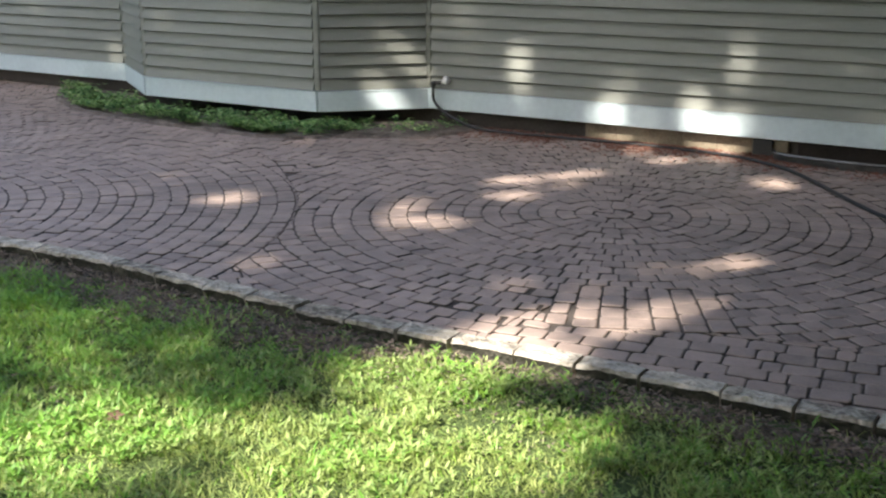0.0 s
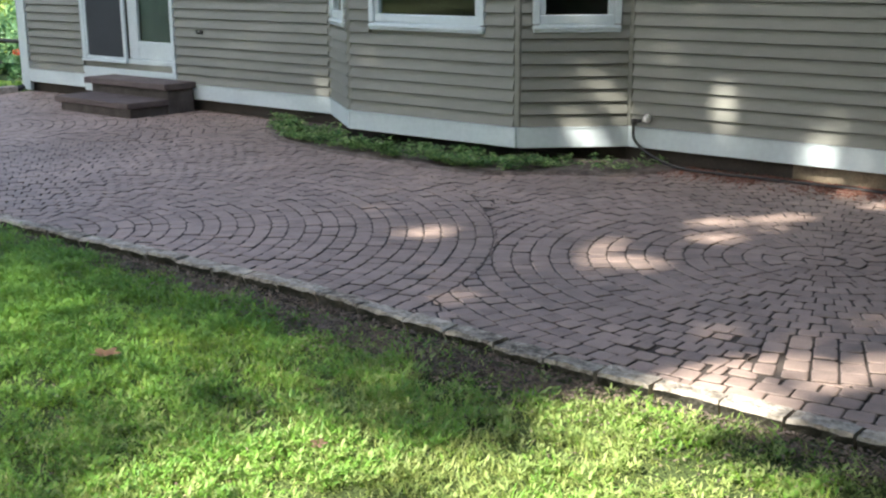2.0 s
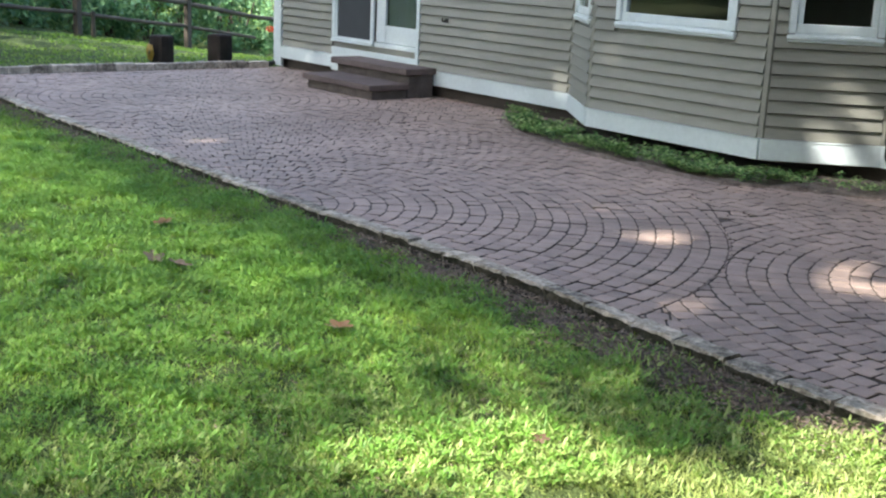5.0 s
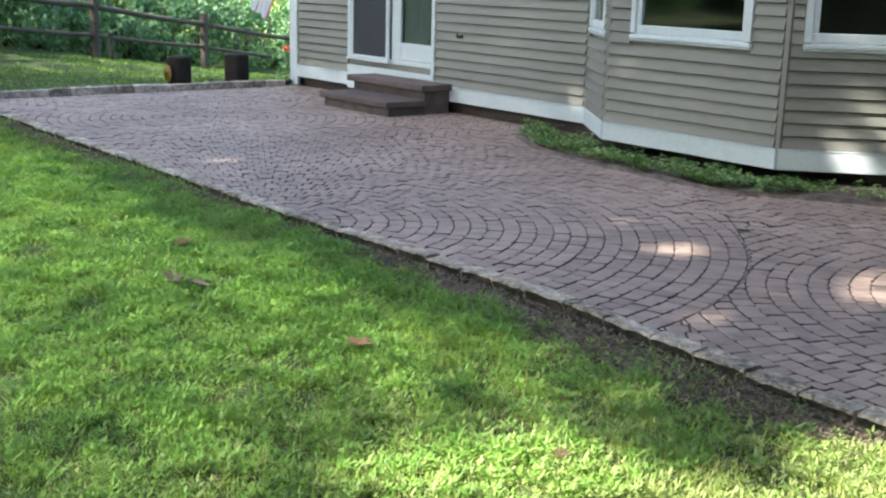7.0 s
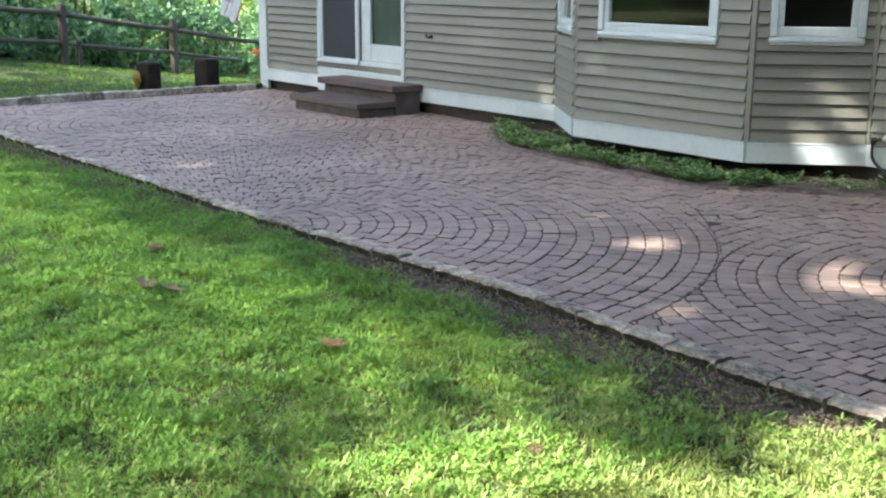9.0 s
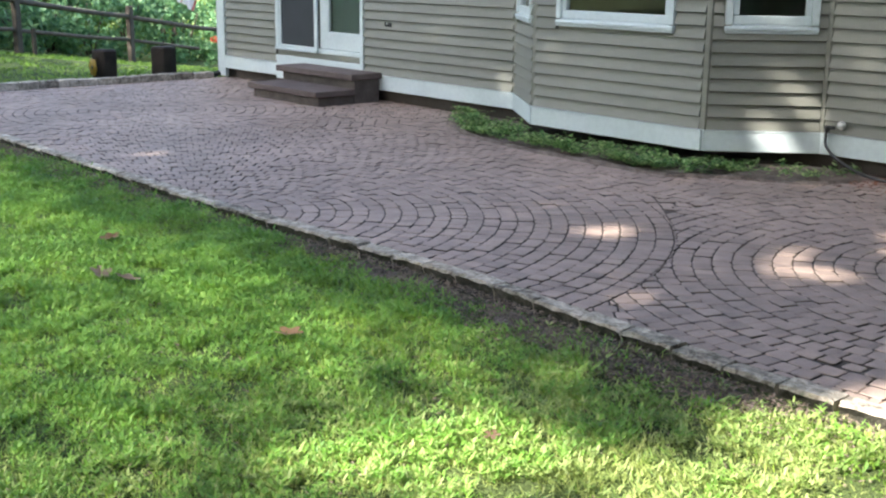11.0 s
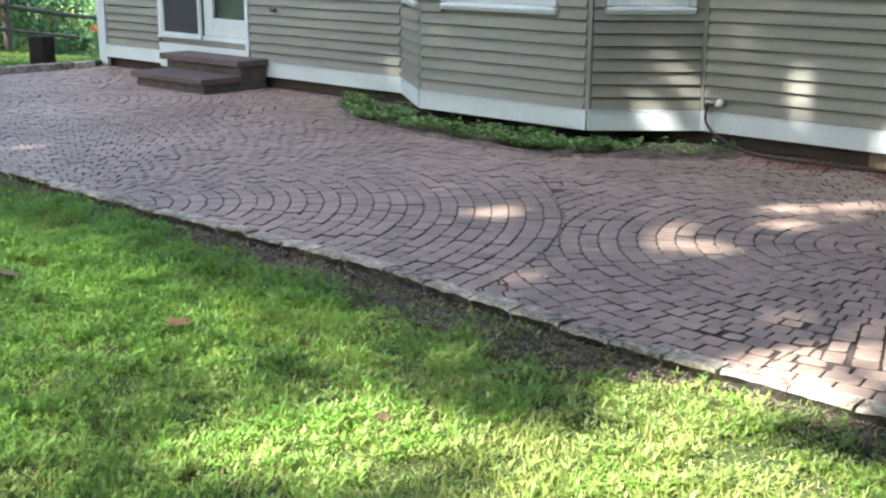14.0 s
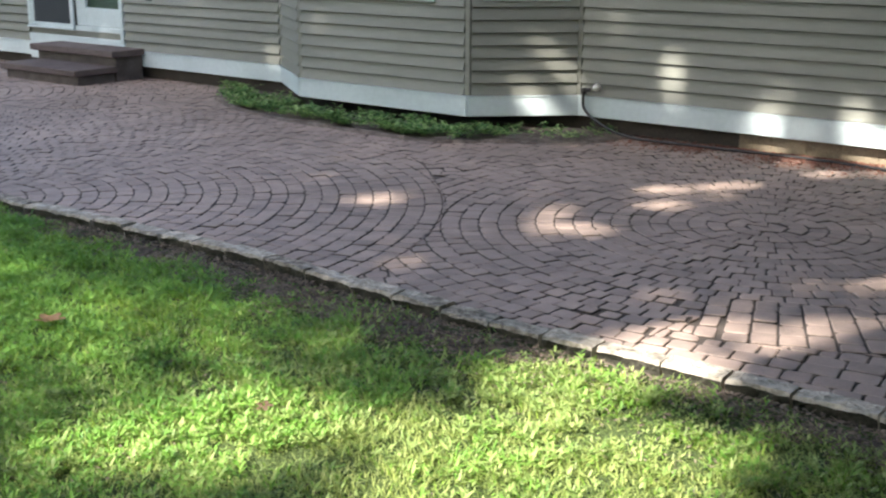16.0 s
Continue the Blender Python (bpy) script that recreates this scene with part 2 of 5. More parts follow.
def prism(outline, z0, z1, bevel=0.0):
    """Upright prism over a plan outline given counter-clockwise."""
    bm = bmesh.new()
    lo = [bm.verts.new((x, y, z0)) for x, y in outline]
    hi = [bm.verts.new((x, y, z1)) for x, y in outline]
    bm.faces.new(hi)
    bm.faces.new(lo[::-1])
    n = len(lo)
    for i in range(n):
        bm.faces.new((lo[i], lo[(i + 1) % n], hi[(i + 1) % n], hi[i]))
    if bevel:
        bmesh.ops.bevel(bm, geom=[e for e in bm.edges if all(v in hi for v in e.verts)], offset=bevel, segments=2, affect="EDGES")
    return bm


def tube(points, radius, sides=10, bm=None, caps=True):
    """A round bar along points; radius may be a list."""
    bm = bm or bmesh.new()
    pts = [Vector(p) for p in points]
    rad = radius if isinstance(radius, (list, tuple)) else [radius] * len(pts)
    rings, up = [], Vector((0.13, 0.21, 0.97))
    for i, p in enumerate(pts):
        d = (pts[min(i + 1, len(pts) - 1)] - pts[max(i - 1, 0)]).normalized()
        s = d.cross(up if abs(d.dot(up)) < 0.95 else Vector((1, 0, 0))).normalized()
        u = s.cross(d)
        rings.append([bm.verts.new(p + rad[i] * (math.cos(a) * s + math.sin(a) * u)) for a in (2 * math.pi * k / sides for k in range(sides))])
    for a, b in zip(rings, rings[1:]):
        for k in range(sides):
            bm.faces.new((a[k], a[(k + 1) % sides], b[(k + 1) % sides], b[k]))
    if caps:
        bm.faces.new(rings[0][::-1])
        bm.faces.new(rings[-1])
    for f in bm.faces:
        f.smooth = True
    return bm


def glide(points, steps=8):
    """Catmull-Rom through points."""
    p = [Vector(q) for q in points]
    p = [2 * p[0] - p[1], *p, 2 * p[-1] - p[-2]]
    out = []
    for i in range(1, len(p) - 2):
        for k in range(steps):
            t = k / steps
            out.append(0.5 * (2 * p[i] + (p[i + 1] - p[i - 1]) * t + (2 * p[i - 1] - 5 * p[i] + 4 * p[i + 1] - p[i + 2]) * t * t + (3 * p[i] - p[i - 1] - 3 * p[i + 1] + p[i + 2]) * t ** 3))
    return out + [p[-2]]


def leaf_mesh(name, centres, dirs, ups, lengths, widths, material, fold=0.0, shape=0):
    """Many leaves as one mesh. shape 0: a blade of one triangle over a quad; 1: a broad leaf of two quads folded along its rib."""
    c, d, u = np.asarray(centres, float), np.asarray(dirs, float), np.asarray(ups, float)
    d /= np.linalg.norm(d, axis=1)[:, None]
    s = np.cross(d, u)
    s /= np.linalg.norm(s, axis=1)[:, None] + 1e-9
    nrm = np.cross(s, d)
    Ln, W = np.asarray(lengths)[:, None], np.asarray(widths)[:, None]
    n = len(c)
    if shape == 0:
        mid = c + d * Ln * 0.55
        tip = c + d * Ln * 0.98 + np.array([0, 0, -1.0]) * Ln * 0.18
        v = np.stack([c - s * W / 2, c + s * W / 2, mid + s * W * 0.42, mid - s * W * 0.42, tip], 1).reshape(-1, 3)
        base = np.arange(n)[:, None] * 5
        loops = np.concatenate([base + np.array([[0, 1, 2, 3]]), base + np.array([[3, 2, 4]])], 1).ravel()
        starts = (np.arange(n)[:, None] * 7 + np.array([[0, 4]])).ravel()
        totals = np.tile([4, 3], n)
    else:
        a, tip = c, c + d * Ln
        l1, l2 = c + d * Ln * 0.30 - s * W / 2 + nrm * W * fold, c + d * Ln * 0.70 - s * W * 0.36 + nrm * W * fold
        r1, r2 = c + d * Ln * 0.30 + s * W / 2 + nrm * W * fold, c + d * Ln * 0.70 + s * W * 0.36 + nrm * W * fold
        v = np.stack([a, r1, r2, tip, l2, l1], 1).reshape(-1, 3)
        base = np.arange(n)[:, None] * 6
        loops = np.concatenate([base + np.array([[0, 1, 2, 3]]), base + np.array([[0, 3, 4, 5]])], 1).ravel()
        starts = (np.arange(n)[:, None] * 8 + np.array([[0, 4]])).ravel()
        totals = np.tile([4, 4], n)
    me = bpy.data.meshes.new(name)
    me.vertices.add(len(v))
    me.vertices.foreach_set("co", v.ravel())
    me.loops.add(len(loops))
    me.loops.foreach_set("vertex_index", loops.astype(np.int32))
    me.polygons.add(len(starts))
    me.polygons.foreach_set("loop_start", starts.astype(np.int32))
    me.polygons.foreach_set("loop_total", totals.astype(np.int32))
    me.materials.append(material)
    me.update(calc_edges=True)
    me.validate()
    return me


rng = np.random.default_rng(7)


def smooth_noise(x, y, scale, seed=0):
    """Value noise in the plane, 0 to 1, on arrays."""
    x, y = np.asarray(x, float) * scale + seed * 17.3, np.asarray(y, float) * scale - seed * 9.1
    xi, yi = np.floor(x).astype(int), np.floor(y).astype(int)
    fx, fy = x - xi, y - yi
    fx, fy = fx * fx * (3 - 2 * fx), fy * fy * (3 - 2 * fy)

    def h(a, b):
        n = (a * 374761393 + b * 668265263 + seed * 69069) & 0x7FFFFFFF
        n = ((n ^ (n >> 13)) * 1274126177) & 0x7FFFFFFF
        return ((n ^ (n >> 16)) & 0xFFFF) / 65535.0

    return (h(xi, yi) * (1 - fx) + h(xi + 1, yi) * fx) * (1 - fy) + (h(xi, yi + 1) * (1 - fx) + h(xi + 1, yi + 1) * fx) * fy


# ---- the plan ----
WALL_Y = 8.10                       # face of the main wall
BAY = [(-8.29, 8.10), (-7.41, 7.46), (-5.52, 7.46), (-4.845, 8.10)]
CORNER_X, EAST_X = -14.10, 3.2
BOARD_LO, BOARD_HI = 0.134, 0.302   # white skirt board
REVEAL = 0.1015
WALL_TOP = 2.85
LAWN_Z = -0.045
KERB_OUT = 3.675                    # lawn side of the kerb
FAR_KERB_X = -14.25
BED = [(-9.06, 7.98), (-8.96, 7.84), (-8.52, 7.43), (-8.03, 7.18), (-7.40, 7.00), (-6.80, 6.94), (-6.20, 6.92), (-5.70, 6.90), (-5.36, 6.96), (-5.10, 7.19), (-4.80, 7.38), (-4.55, 7.48), (-4.42, 7.82), (-4.38, 8.10)]


KERB_X = [-14.3, -10.5, -9.4, -7.4, -6.0, -5.0, -4.3, -3.7, -3.2, -2.6, -1.9, -1.4, -1.0, -0.5, 2.6]
KERB_DY = [-0.05, -0.06, -0.035, -0.045, -0.01, 0.055, 0.075, 0.055, 0.02, -0.012, -0.010, 0.015, 0.018, 0.0, 0.0]


def kerb_y(x):
    """How far the settled kerb strays from its straight line."""
    return float(sum(np.interp(x + d, KERB_X, KERB_DY) for d in (-0.25, 0.0, 0.25)) / 3)


# ---- ground ----
def lawn_height(x, y):
    edge = np.clip((KERB_OUT - 0.02 - y) / 0.5, 0, 1)
    h = LAWN_Z + 0.025 * (smooth_noise(x, y, 0.9, 3) - 0.5) * edge
    far = np.clip((-14.6 - x) / 3.5, 0, 1)      # the garden west of the patio falls away to the north
    return h + far * (0.15 - 0.14 * (np.clip(y, 3.0, 12.5) - 6.8))


xs = np.unique(np.concatenate([np.linspace(-900, -40, 14), np.linspace(-40, -16, 16), np.linspace(-16, 4, 81), np.linspace(4, 60, 14), np.linspace(60, 900, 10)]))
ys = np.unique(np.concatenate([np.linspace(-900, -40, 12), np.linspace(-40, -2, 14), np.linspace(-2, 3.66, 40), np.linspace(3.9, 60, 24), np.linspace(60, 900, 10)]))
gx, gy = np.meshgrid(xs, ys)
inside = (gx > FAR_KERB_X) & (gx < 60) & (gy > 3.70) & (gy < 40)
gz = np.where(inside, -0.16, lawn_height(gx, gy))
nx, ny = len(xs), len(ys)
idx = np.arange(nx * ny).reshape(ny, nx)
quads = np.stack([idx[:-1, :-1], idx[:-1, 1:], idx[1:, 1:], idx[1:, :-1]], -1).reshape(-1, 4)
ground = new("ground", mesh_of("ground", np.stack([gx.ravel(), gy.ravel(), gz.ravel()], 1), quads.tolist(), TURF, True))
tagged(ground, "turf ground with soil showing between the grass", "ground", kind="structure")

# ---- house ----
house_w = thing("wall_main", "beige lap-sided house wall with white skirt board", "wall", kind="structure")


def strip_mesh(name, p, q, z, h, material, ends=(0.0, 0.0)):
    """One lapped siding course from plan point p to q: proud at its lower edge, tucked under the next."""
    p, q = Vector((*p, 0)), Vector((*q, 0))
    d = (q - p).normalized()
    n = Vector((d.y, -d.x, 0))            # outward: to the right of p -> q
    a, b = p + d * ends[0], q - d * ends[1]
    prof = [(-0.012, 0.0), (0.031, 0.0), (0.032, 0.003), (0.029, 0.013), (0.004, h - 0.010), (-0.006, h - 0.004), (-0.012, h - 0.001)]
    verts = [tuple(a + n * o + Vector((0, 0, z + k))) for o, k in prof] + [tuple(b + n * o + Vector((0, 0, z + k))) for o, k in prof]
    m = len(prof)
    faces = [(i, i + m, (i + 1) % m + m, (i + 1) % m) for i in range(m)] + [tuple(range(m)), tuple(range(2 * m - 1, m - 1, -1))]
    return mesh_of(name, verts, [f[::-1] for f in faces], material)


def clad(parent, p, q, gaps=(), z0=BOARD_HI + 0.004, z1=WALL_TOP, ends=(0.03, 0.03), reveal=REVEAL):
    """Courses from p to q; gaps are (s0, s1, z0, z1) along the run, left free."""
    p, q = Vector(p), Vector(q)
    run, d = (q - p).length, (q - p).normalized()
    k = 0
    while z0 + k * reveal < z1:
        z = z0 + k * reveal
        cuts = sorted((s0, s1) for s0, s1, g0, g1 in gaps if z + reveal * 0.5 > g0 and z + reveal * 0.5 < g1)
        s, spans = ends[0], []
        for s0, s1 in cuts:
            spans.append((s, s0))
            s = s1
        spans.append((s, run - ends[1]))
        for s0, s1 in spans:
            if s1 - s0 > 0.02:
                a, b = p + d * s0, p + d * s1
                part_mesh("siding_board", strip_mesh("siding_board", a, b, z, reveal, SIDING), parent)
        k += 1


def wall_core(parent, p, q, gaps=(), thick=0.14, z0=0.0, z1=WALL_TOP, setback=0.013):
    """Sheathing behind the siding, with real openings."""
    p, q = Vector((*p, 0)), Vector((*q, 0))
    run, d = (q - p).length, (q - p).normalized()
    n = Vector((d.y, -d.x, 0))
    m = Matrix((( d.x, -n.x, 0, p.x), (d.y, -n.y, 0, p.y), (0, 0, 1, 0), (0, 0, 0, 1)))
    bm = bmesh.new()
    s = 0.0
    for s0, s1, g0, g1 in sorted(gaps):
        box(s, s0, setback, thick, z0, z1, bm=bm)
        if g0 > z0:
            box(s0, s1, setback, thick, z0, g0, bm=bm)
        box(s0, s1, setback, thick, g1, z1, bm=bm)
        s = s1
    box(s, run, setback, thick, z0, z1, bm=bm)
    bmesh.ops.transform(bm, matrix=m, verts=bm.verts)
    return part("sheathing", bm, SIDING, parent)


def along(p, q):
    """Frame of a wall face: x along it, y inward, z up."""
    p, q = Vector((*p, 0)), Vector((*q, 0))
    d = (q - p).normalized()
    n = Vector((d.y, -d.x, 0))
    return Matrix(((d.x, -n.x, 0, p.x), (d.y, -n.y, 0, p.y), (0, 0, 1, 0), (0, 0, 0, 1))), (q - p).length


def bar(name, parent, m, x0, x1, y0, y1, z0, z1, material, bevel=0.004, label=""):
    bm = box(x0, x1, y0, y1, z0, z1, bevel)
    bmesh.ops.transform(bm, matrix=m, verts=bm.verts)
    return part(name, bm, material, parent, label)


DOOR_X0, DOOR_X1, DOOR_Z0, DOOR_Z1 = -12.60, -10.83, 0.50, 2.52
WEST = ((CORNER_X, WALL_Y), (BAY[0][0], WALL_Y))
EASTW = ((BAY[3][0], WALL_Y), (EAST_X, WALL_Y))
WIN_LO, WIN_HI = 1.06, 2.35
door_gap = (DOOR_X0 - CORNER_X, DOOR_X1 - CORNER_X, DOOR_Z0, DOOR_Z1)
door_clad_gap = (DOOR_X0 - CORNER_X - 0.045, DOOR_X1 - CORNER_X + 0.035, 0.0, DOOR_Z1 + 0.06)
wall_core(house_w, *WEST, [door_gap], z0=0.142)
wall_core(house_w, *EASTW, [], z0=0.142)
clad(house_w, *WEST, [door_clad_gap], ends=(0.20, 0.03), reveal=0.1042)
clad(house_w, *EASTW, [], ends=(0.03, 0.0))

bay_wall = thing("wall_bay", "beige lap-sided bay with three windows and white skirt board", "bay wall", kind="structure")
LEN_L = (Vector(BAY[1]) - Vector(BAY[0])).length
LEN_R = (Vector(BAY[3]) - Vector(BAY[2])).length
LEN_F = BAY[2][0] - BAY[1][0]
GAP_F = (0.275, LEN_F - 0.325, WIN_LO, WIN_HI)
GAP_L = (0.14, LEN_L - 0.14, WIN_LO, WIN_HI)
GAP_R = (0.115, LEN_R - 0.10, WIN_LO + 0.02, WIN_HI)
for (a, b), g in (((BAY[0], BAY[1]), GAP_L), ((BAY[1], BAY[2]), GAP_F), ((BAY[2], BAY[3]), GAP_R)):
    gi = (g[0] + 0.05, g[1] - 0.05, g[2] + 0.05, g[3] - 0.05)
    wall_core(bay_wall, a, b, [gi], thick=0.10, z0=0.142)
    clad(bay_wall, a, b, [(g[0] - 0.005, g[1] + 0.005, g[2] - 0.01, g[3] + 0.01)], ends=(0.025, 0.025))

# vertical corner strips where the siding turns
for x, y in BAY:
    out = 0.012 if (x, y) in BAY[1:3] else 0.022
    part("corner_strip", box(x - 0.024, x + 0.024, y - out, y + 0.03, BOARD_HI + 0.002, WALL_TOP, 0.005), SIDING, bay_wall)
# white house corner: front board, side board
part("corner_board", box(CORNER_X - 0.025, CORNER_X + 0.17, WALL_Y - 0.028, WALL_Y + 0.02, 0.02, WALL_TOP, 0.004), TRIM, house_w, "white painted corner board")
part("corner_board", box(CORNER_X - 0.03, CORNER_X - 0.002, WALL_Y + 0.022, WALL_Y + 0.2, 0.02, WALL_TOP, 0.004), TRIM, house_w, "white painted corner board")

# white skirt board, mitred round the bay, and its drip cap
def run_boards(parent, pts):
    for a, b in zip(pts, pts[1:]):
        m, ln = along(a, b)
        bar("skirt_board", parent, m, 0.0, ln, -0.030, 0.012, BOARD_LO, BOARD_HI - 0.012, TRIM, 0.003, "white painted skirt board")
        bar("drip_cap", parent, m, 0.0, ln, -0.036, 0.012, BOARD_HI - 0.0118, BOARD_HI, TRIM, 0.003)


run_boards(house_w, [(CORNER_X + 0.172, WALL_Y), (DOOR_X0 - 0.06, WALL_Y)])
run_boards(house_w, [(-10.50, WALL_Y), (BAY[0][0] + 0.005, WALL_Y)])
run_boards(bay_wall, BAY)
run_boards(house_w, [(BAY[3][0] - 0.005, WALL_Y), (EAST_X, WALL_Y)])

# foundation, set back under the skirt
foundation = thing("foundation", "concrete foundation coloured dark for the shade under the skirt board", "foundation", kind="structure")
part("footing_wall", box(CORNER_X + 0.04, EAST_X, WALL_Y + 0.10, WALL_Y + 0.2, -0.3, 0.12), SHADED_CONCRETE, foundation)
for i in range(6):
    x = -3.45 + i * 0.262
    part("face_block", box(x, x + 0.2615, WALL_Y + 0.055, WALL_Y + 0.098, -0.02, 0.130, 0.003), BLOCK, foundation, "pale beige concrete block")

# the rest of the house closes the place behind its face
rear = thing("wall_rear", "plain house walls behind the siding", "wall", kind="structure")
part("side_wall", box(CORNER_X + 0.01, CORNER_X + 0.13, WALL_Y + 0.15, 16.0, 0.0, WALL_TOP), SIDING, rear)
part("side_wall", box(EAST_X - 0.12, EAST_X, WALL_Y + 0.15, 16.0, 0.0, WALL_TOP), SIDING, rear)
part("back_wall", box(CORNER_X + 0.131, EAST_X - 0.121, 15.9, 16.0, 0.0, WALL_TOP), SIDING, rear)
part("room_back", box(CORNER_X + 0.131, EAST_X - 0.121, 11.0, 11.1, 0.0, WALL_TOP), ROOM, rear)
part("room_floor", box(CORNER_X + 0.131, EAST_X - 0.121, WALL_Y + 0.201, 10.99, 0.40, 0.46), ROOM, rear)
roof = thing("roof", "low dark shingled roof above the siding", "roof", kind="structure")
part("roof_slab", box(CORNER_X - 0.3, EAST_X + 0.3, WALL_Y - 0.45, 16.3, WALL_TOP + 0.003, WALL_TOP + 0.18), SHINGLE, roof)
part("bay_lid", prism([(BAY[0][0], 8.09), (BAY[1][0], 7.40), (BAY[2][0], 7.40), (BAY[3][0], 8.09)], WALL_TOP - 0.06, WALL_TOP), SHINGLE, roof)


# ---- windows ----
def window(name, a, b, g, label):
    """A casement in a bay face: casing boards, sloping sill, sash and one pane."""
    m, _ = along(a, b)
    w = thing(name, label, "window", group="bay windows", kind="structure")
    x0, x1, z0, z1 = g
    bar("casing", w, m, x0, x0 + 0.055, -0.038, 0.05, z0 + 0.05, z1, TRIM)
    bar("casing", w, m, x1 - 0.055, x1, -0.038, 0.05, z0 + 0.05, z1, TRIM)
    bar("casing", w, m, x0 + 0.056, x1 - 0.056, -0.038, 0.05, z1 - 0.055, z1, TRIM)
    bar("sill", w, m, x0 - 0.003, x1 + 0.003, -0.050, 0.06, z0, z0 + 0.040, TRIM, 0.010, "white sill with a moulded lower edge")
    bar("sill_moulding", w, m, x0 + 0.003, x1 - 0.003, -0.040, 0.01, z0 - 0.016, z0 - 0.001, TRIM, 0.004)
    bar("glazing_bead", w, m, x0 + 0.056, x1 - 0.056, -0.030, 0.0, z0 + 0.0405, z0 + 0.050, TRIM, 0.003)
    sash = bar("sash", w, m, x0 + 0.057, x1 - 0.057, -0.020, 0.030, z0 + 0.051, z0 + 0.122, TRIM, 0.006, "white sash rail")
    bar("stile", sash, m, x0 + 0.057, x0 + 0.105, -0.018, 0.030, z0 + 0.123, z1 - 0.06, TRIM, 0.005)
    bar("stile", sash, m, x1 - 0.105, x1 - 0.057, -0.018, 0.030, z0 + 0.123, z1 - 0.06, TRIM, 0.005)
    bm = box(x0 + 0.100, x1 - 0.100, 0.006, 0.012, z0 + 0.116, z1 - 0.06)
    bmesh.ops.transform(bm, matrix=m, verts=bm.verts)
    pane = part("pane", bm, GLASS, sash)
    pane.visible_shadow = False
    return w


window("window_1", BAY[0], BAY[1], GAP_L, "white-framed bay window with dark glass on the angled side")
window("window_2", BAY[1], BAY[2], GAP_F, "wide white-framed bay window with dark glass")
window("window_3", BAY[2], BAY[3], GAP_R, "white-framed bay window with dark glass on the angled side")

# ---- patio door ----
door = thing("door_1", "white sliding patio door with a dark insect screen", "patio door", kind="structure")
dm, _ = along((0, WALL_Y), (1, WALL_Y))
bar("jamb", door, dm, DOOR_X0 - 0.045, DOOR_X0 + 0.03, -0.035, 0.12, DOOR_Z0, DOOR_Z1 + 0.05, TRIM)
bar("jamb", door, dm, DOOR_X1 - 0.03, DOOR_X1 + 0.032, -0.035, 0.12, 0.305, DOOR_Z1 + 0.05, TRIM)
bar("head", door, dm, DOOR_X0 + 0.031, DOOR_X1 - 0.031, -0.035, 0.12, DOOR_Z1 - 0.01, DOOR_Z1 + 0.05, TRIM)
bar("threshold", door, dm, DOOR_X0 - 0.05, -11.73, -0.050, 0.13, DOOR_Z0 - 0.03, DOOR_Z0 + 0.002, TRIM, 0.006)
bar("threshold", door, dm, -11.729, DOOR_X1 - 0.031, -0.010, 0.13, DOOR_Z0 - 0.03, DOOR_Z0 + 0.030, TRIM, 0.006)
bar("kick_board", door, dm, DOOR_X0 - 0.062, DOOR_X1 + 0.03, -0.026, 0.003, 0.10, 0.40, TRIM, 0.003, "white board under the door")
bar("siding_fill", door, dm, DOOR_X0 - 0.03, DOOR_X1 - 0.031, -0.012, 0.003, 0.401, DOOR_Z0 - 0.031, SIDING, 0.003)
screen = bar("screen_panel", door, dm, DOOR_X0 + 0.032, DOOR_X0 + 0.075, -0.030, 0.0, DOOR_Z0 + 0.004, DOOR_Z1 - 0.012, TRIM, 0.004, "sliding screen panel with dark mesh")
bar("screen_rail", screen, dm, DOOR_X0 + 0.076, -11.795, -0.030, 0.0, DOOR_Z0 + 0.004, DOOR_Z0 + 0.040, TRIM, 0.004)
bar("screen_stile", screen, dm, -11.794, -11.735, -0.030, 0.0, DOOR_Z0 + 0.004, DOOR_Z1 - 0.012, TRIM, 0.004)
bar("screen_mesh", screen, dm, DOOR_X0 + 0.070, -11.79, -0.016, -0.013, DOOR_Z0 + 0.035, DOOR_Z1 - 0.012, SCREEN, 0.0, "dark grey insect mesh")
fixed = bar("fixed_panel", door, dm, -11.72, -11.535, 0.012, 0.055, DOOR_Z0 + 0.035, DOOR_Z1 - 0.012, TRIM, 0.005, "white fixed door panel")
bar("bottom_rail", fixed, dm, -11.534, DOOR_X1 - 0.034, 0.012, 0.055, DOOR_Z0 + 0.035, 0.74, TRIM, 0.005)
bar("panel_stile", fixed, dm, -10.905, DOOR_X1 - 0.034, 0.012, 0.055, 0.741, DOOR_Z1 - 0.012, TRIM, 0.005)
pane = bar("pane", fixed, dm, -11.54, -10.90, 0.030, 0.036, 0.735, DOOR_Z1 - 0.012, GLASS, 0.0)
pane.visible_shadow = False

# added panel behind the pane, painted as the reflection in it
bar("reflection_panel", door, dm, -11.56, -10.87, 0.075, 0.095, DOOR_Z0 + 0.05, DOOR_Z1 - 0.02, REFLECTION, 0.006, "grey-green panel standing in for trees reflected in the glass")

# ---- steps ----
steps = thing("door_steps", "two brown stone steps with overhanging treads below the patio door", "steps", at=(-11.4, 7.7, 0))
part("lower_riser", box(-11.83, -10.50, 7.21, 7.70, -0.02, 0.099, 0.008), STEP_SIDE, steps)
part("lower_tread", box(-11.87, -10.46, 7.15, 7.70, 0.100, 0.168, 0.012, segments=2), STEP, steps, "brown stone tread with rounded edge")
part("upper_riser", box(-11.94, -10.48, 7.701, 8.06, -0.02, 0.264, 0.008), STEP_SIDE, steps)
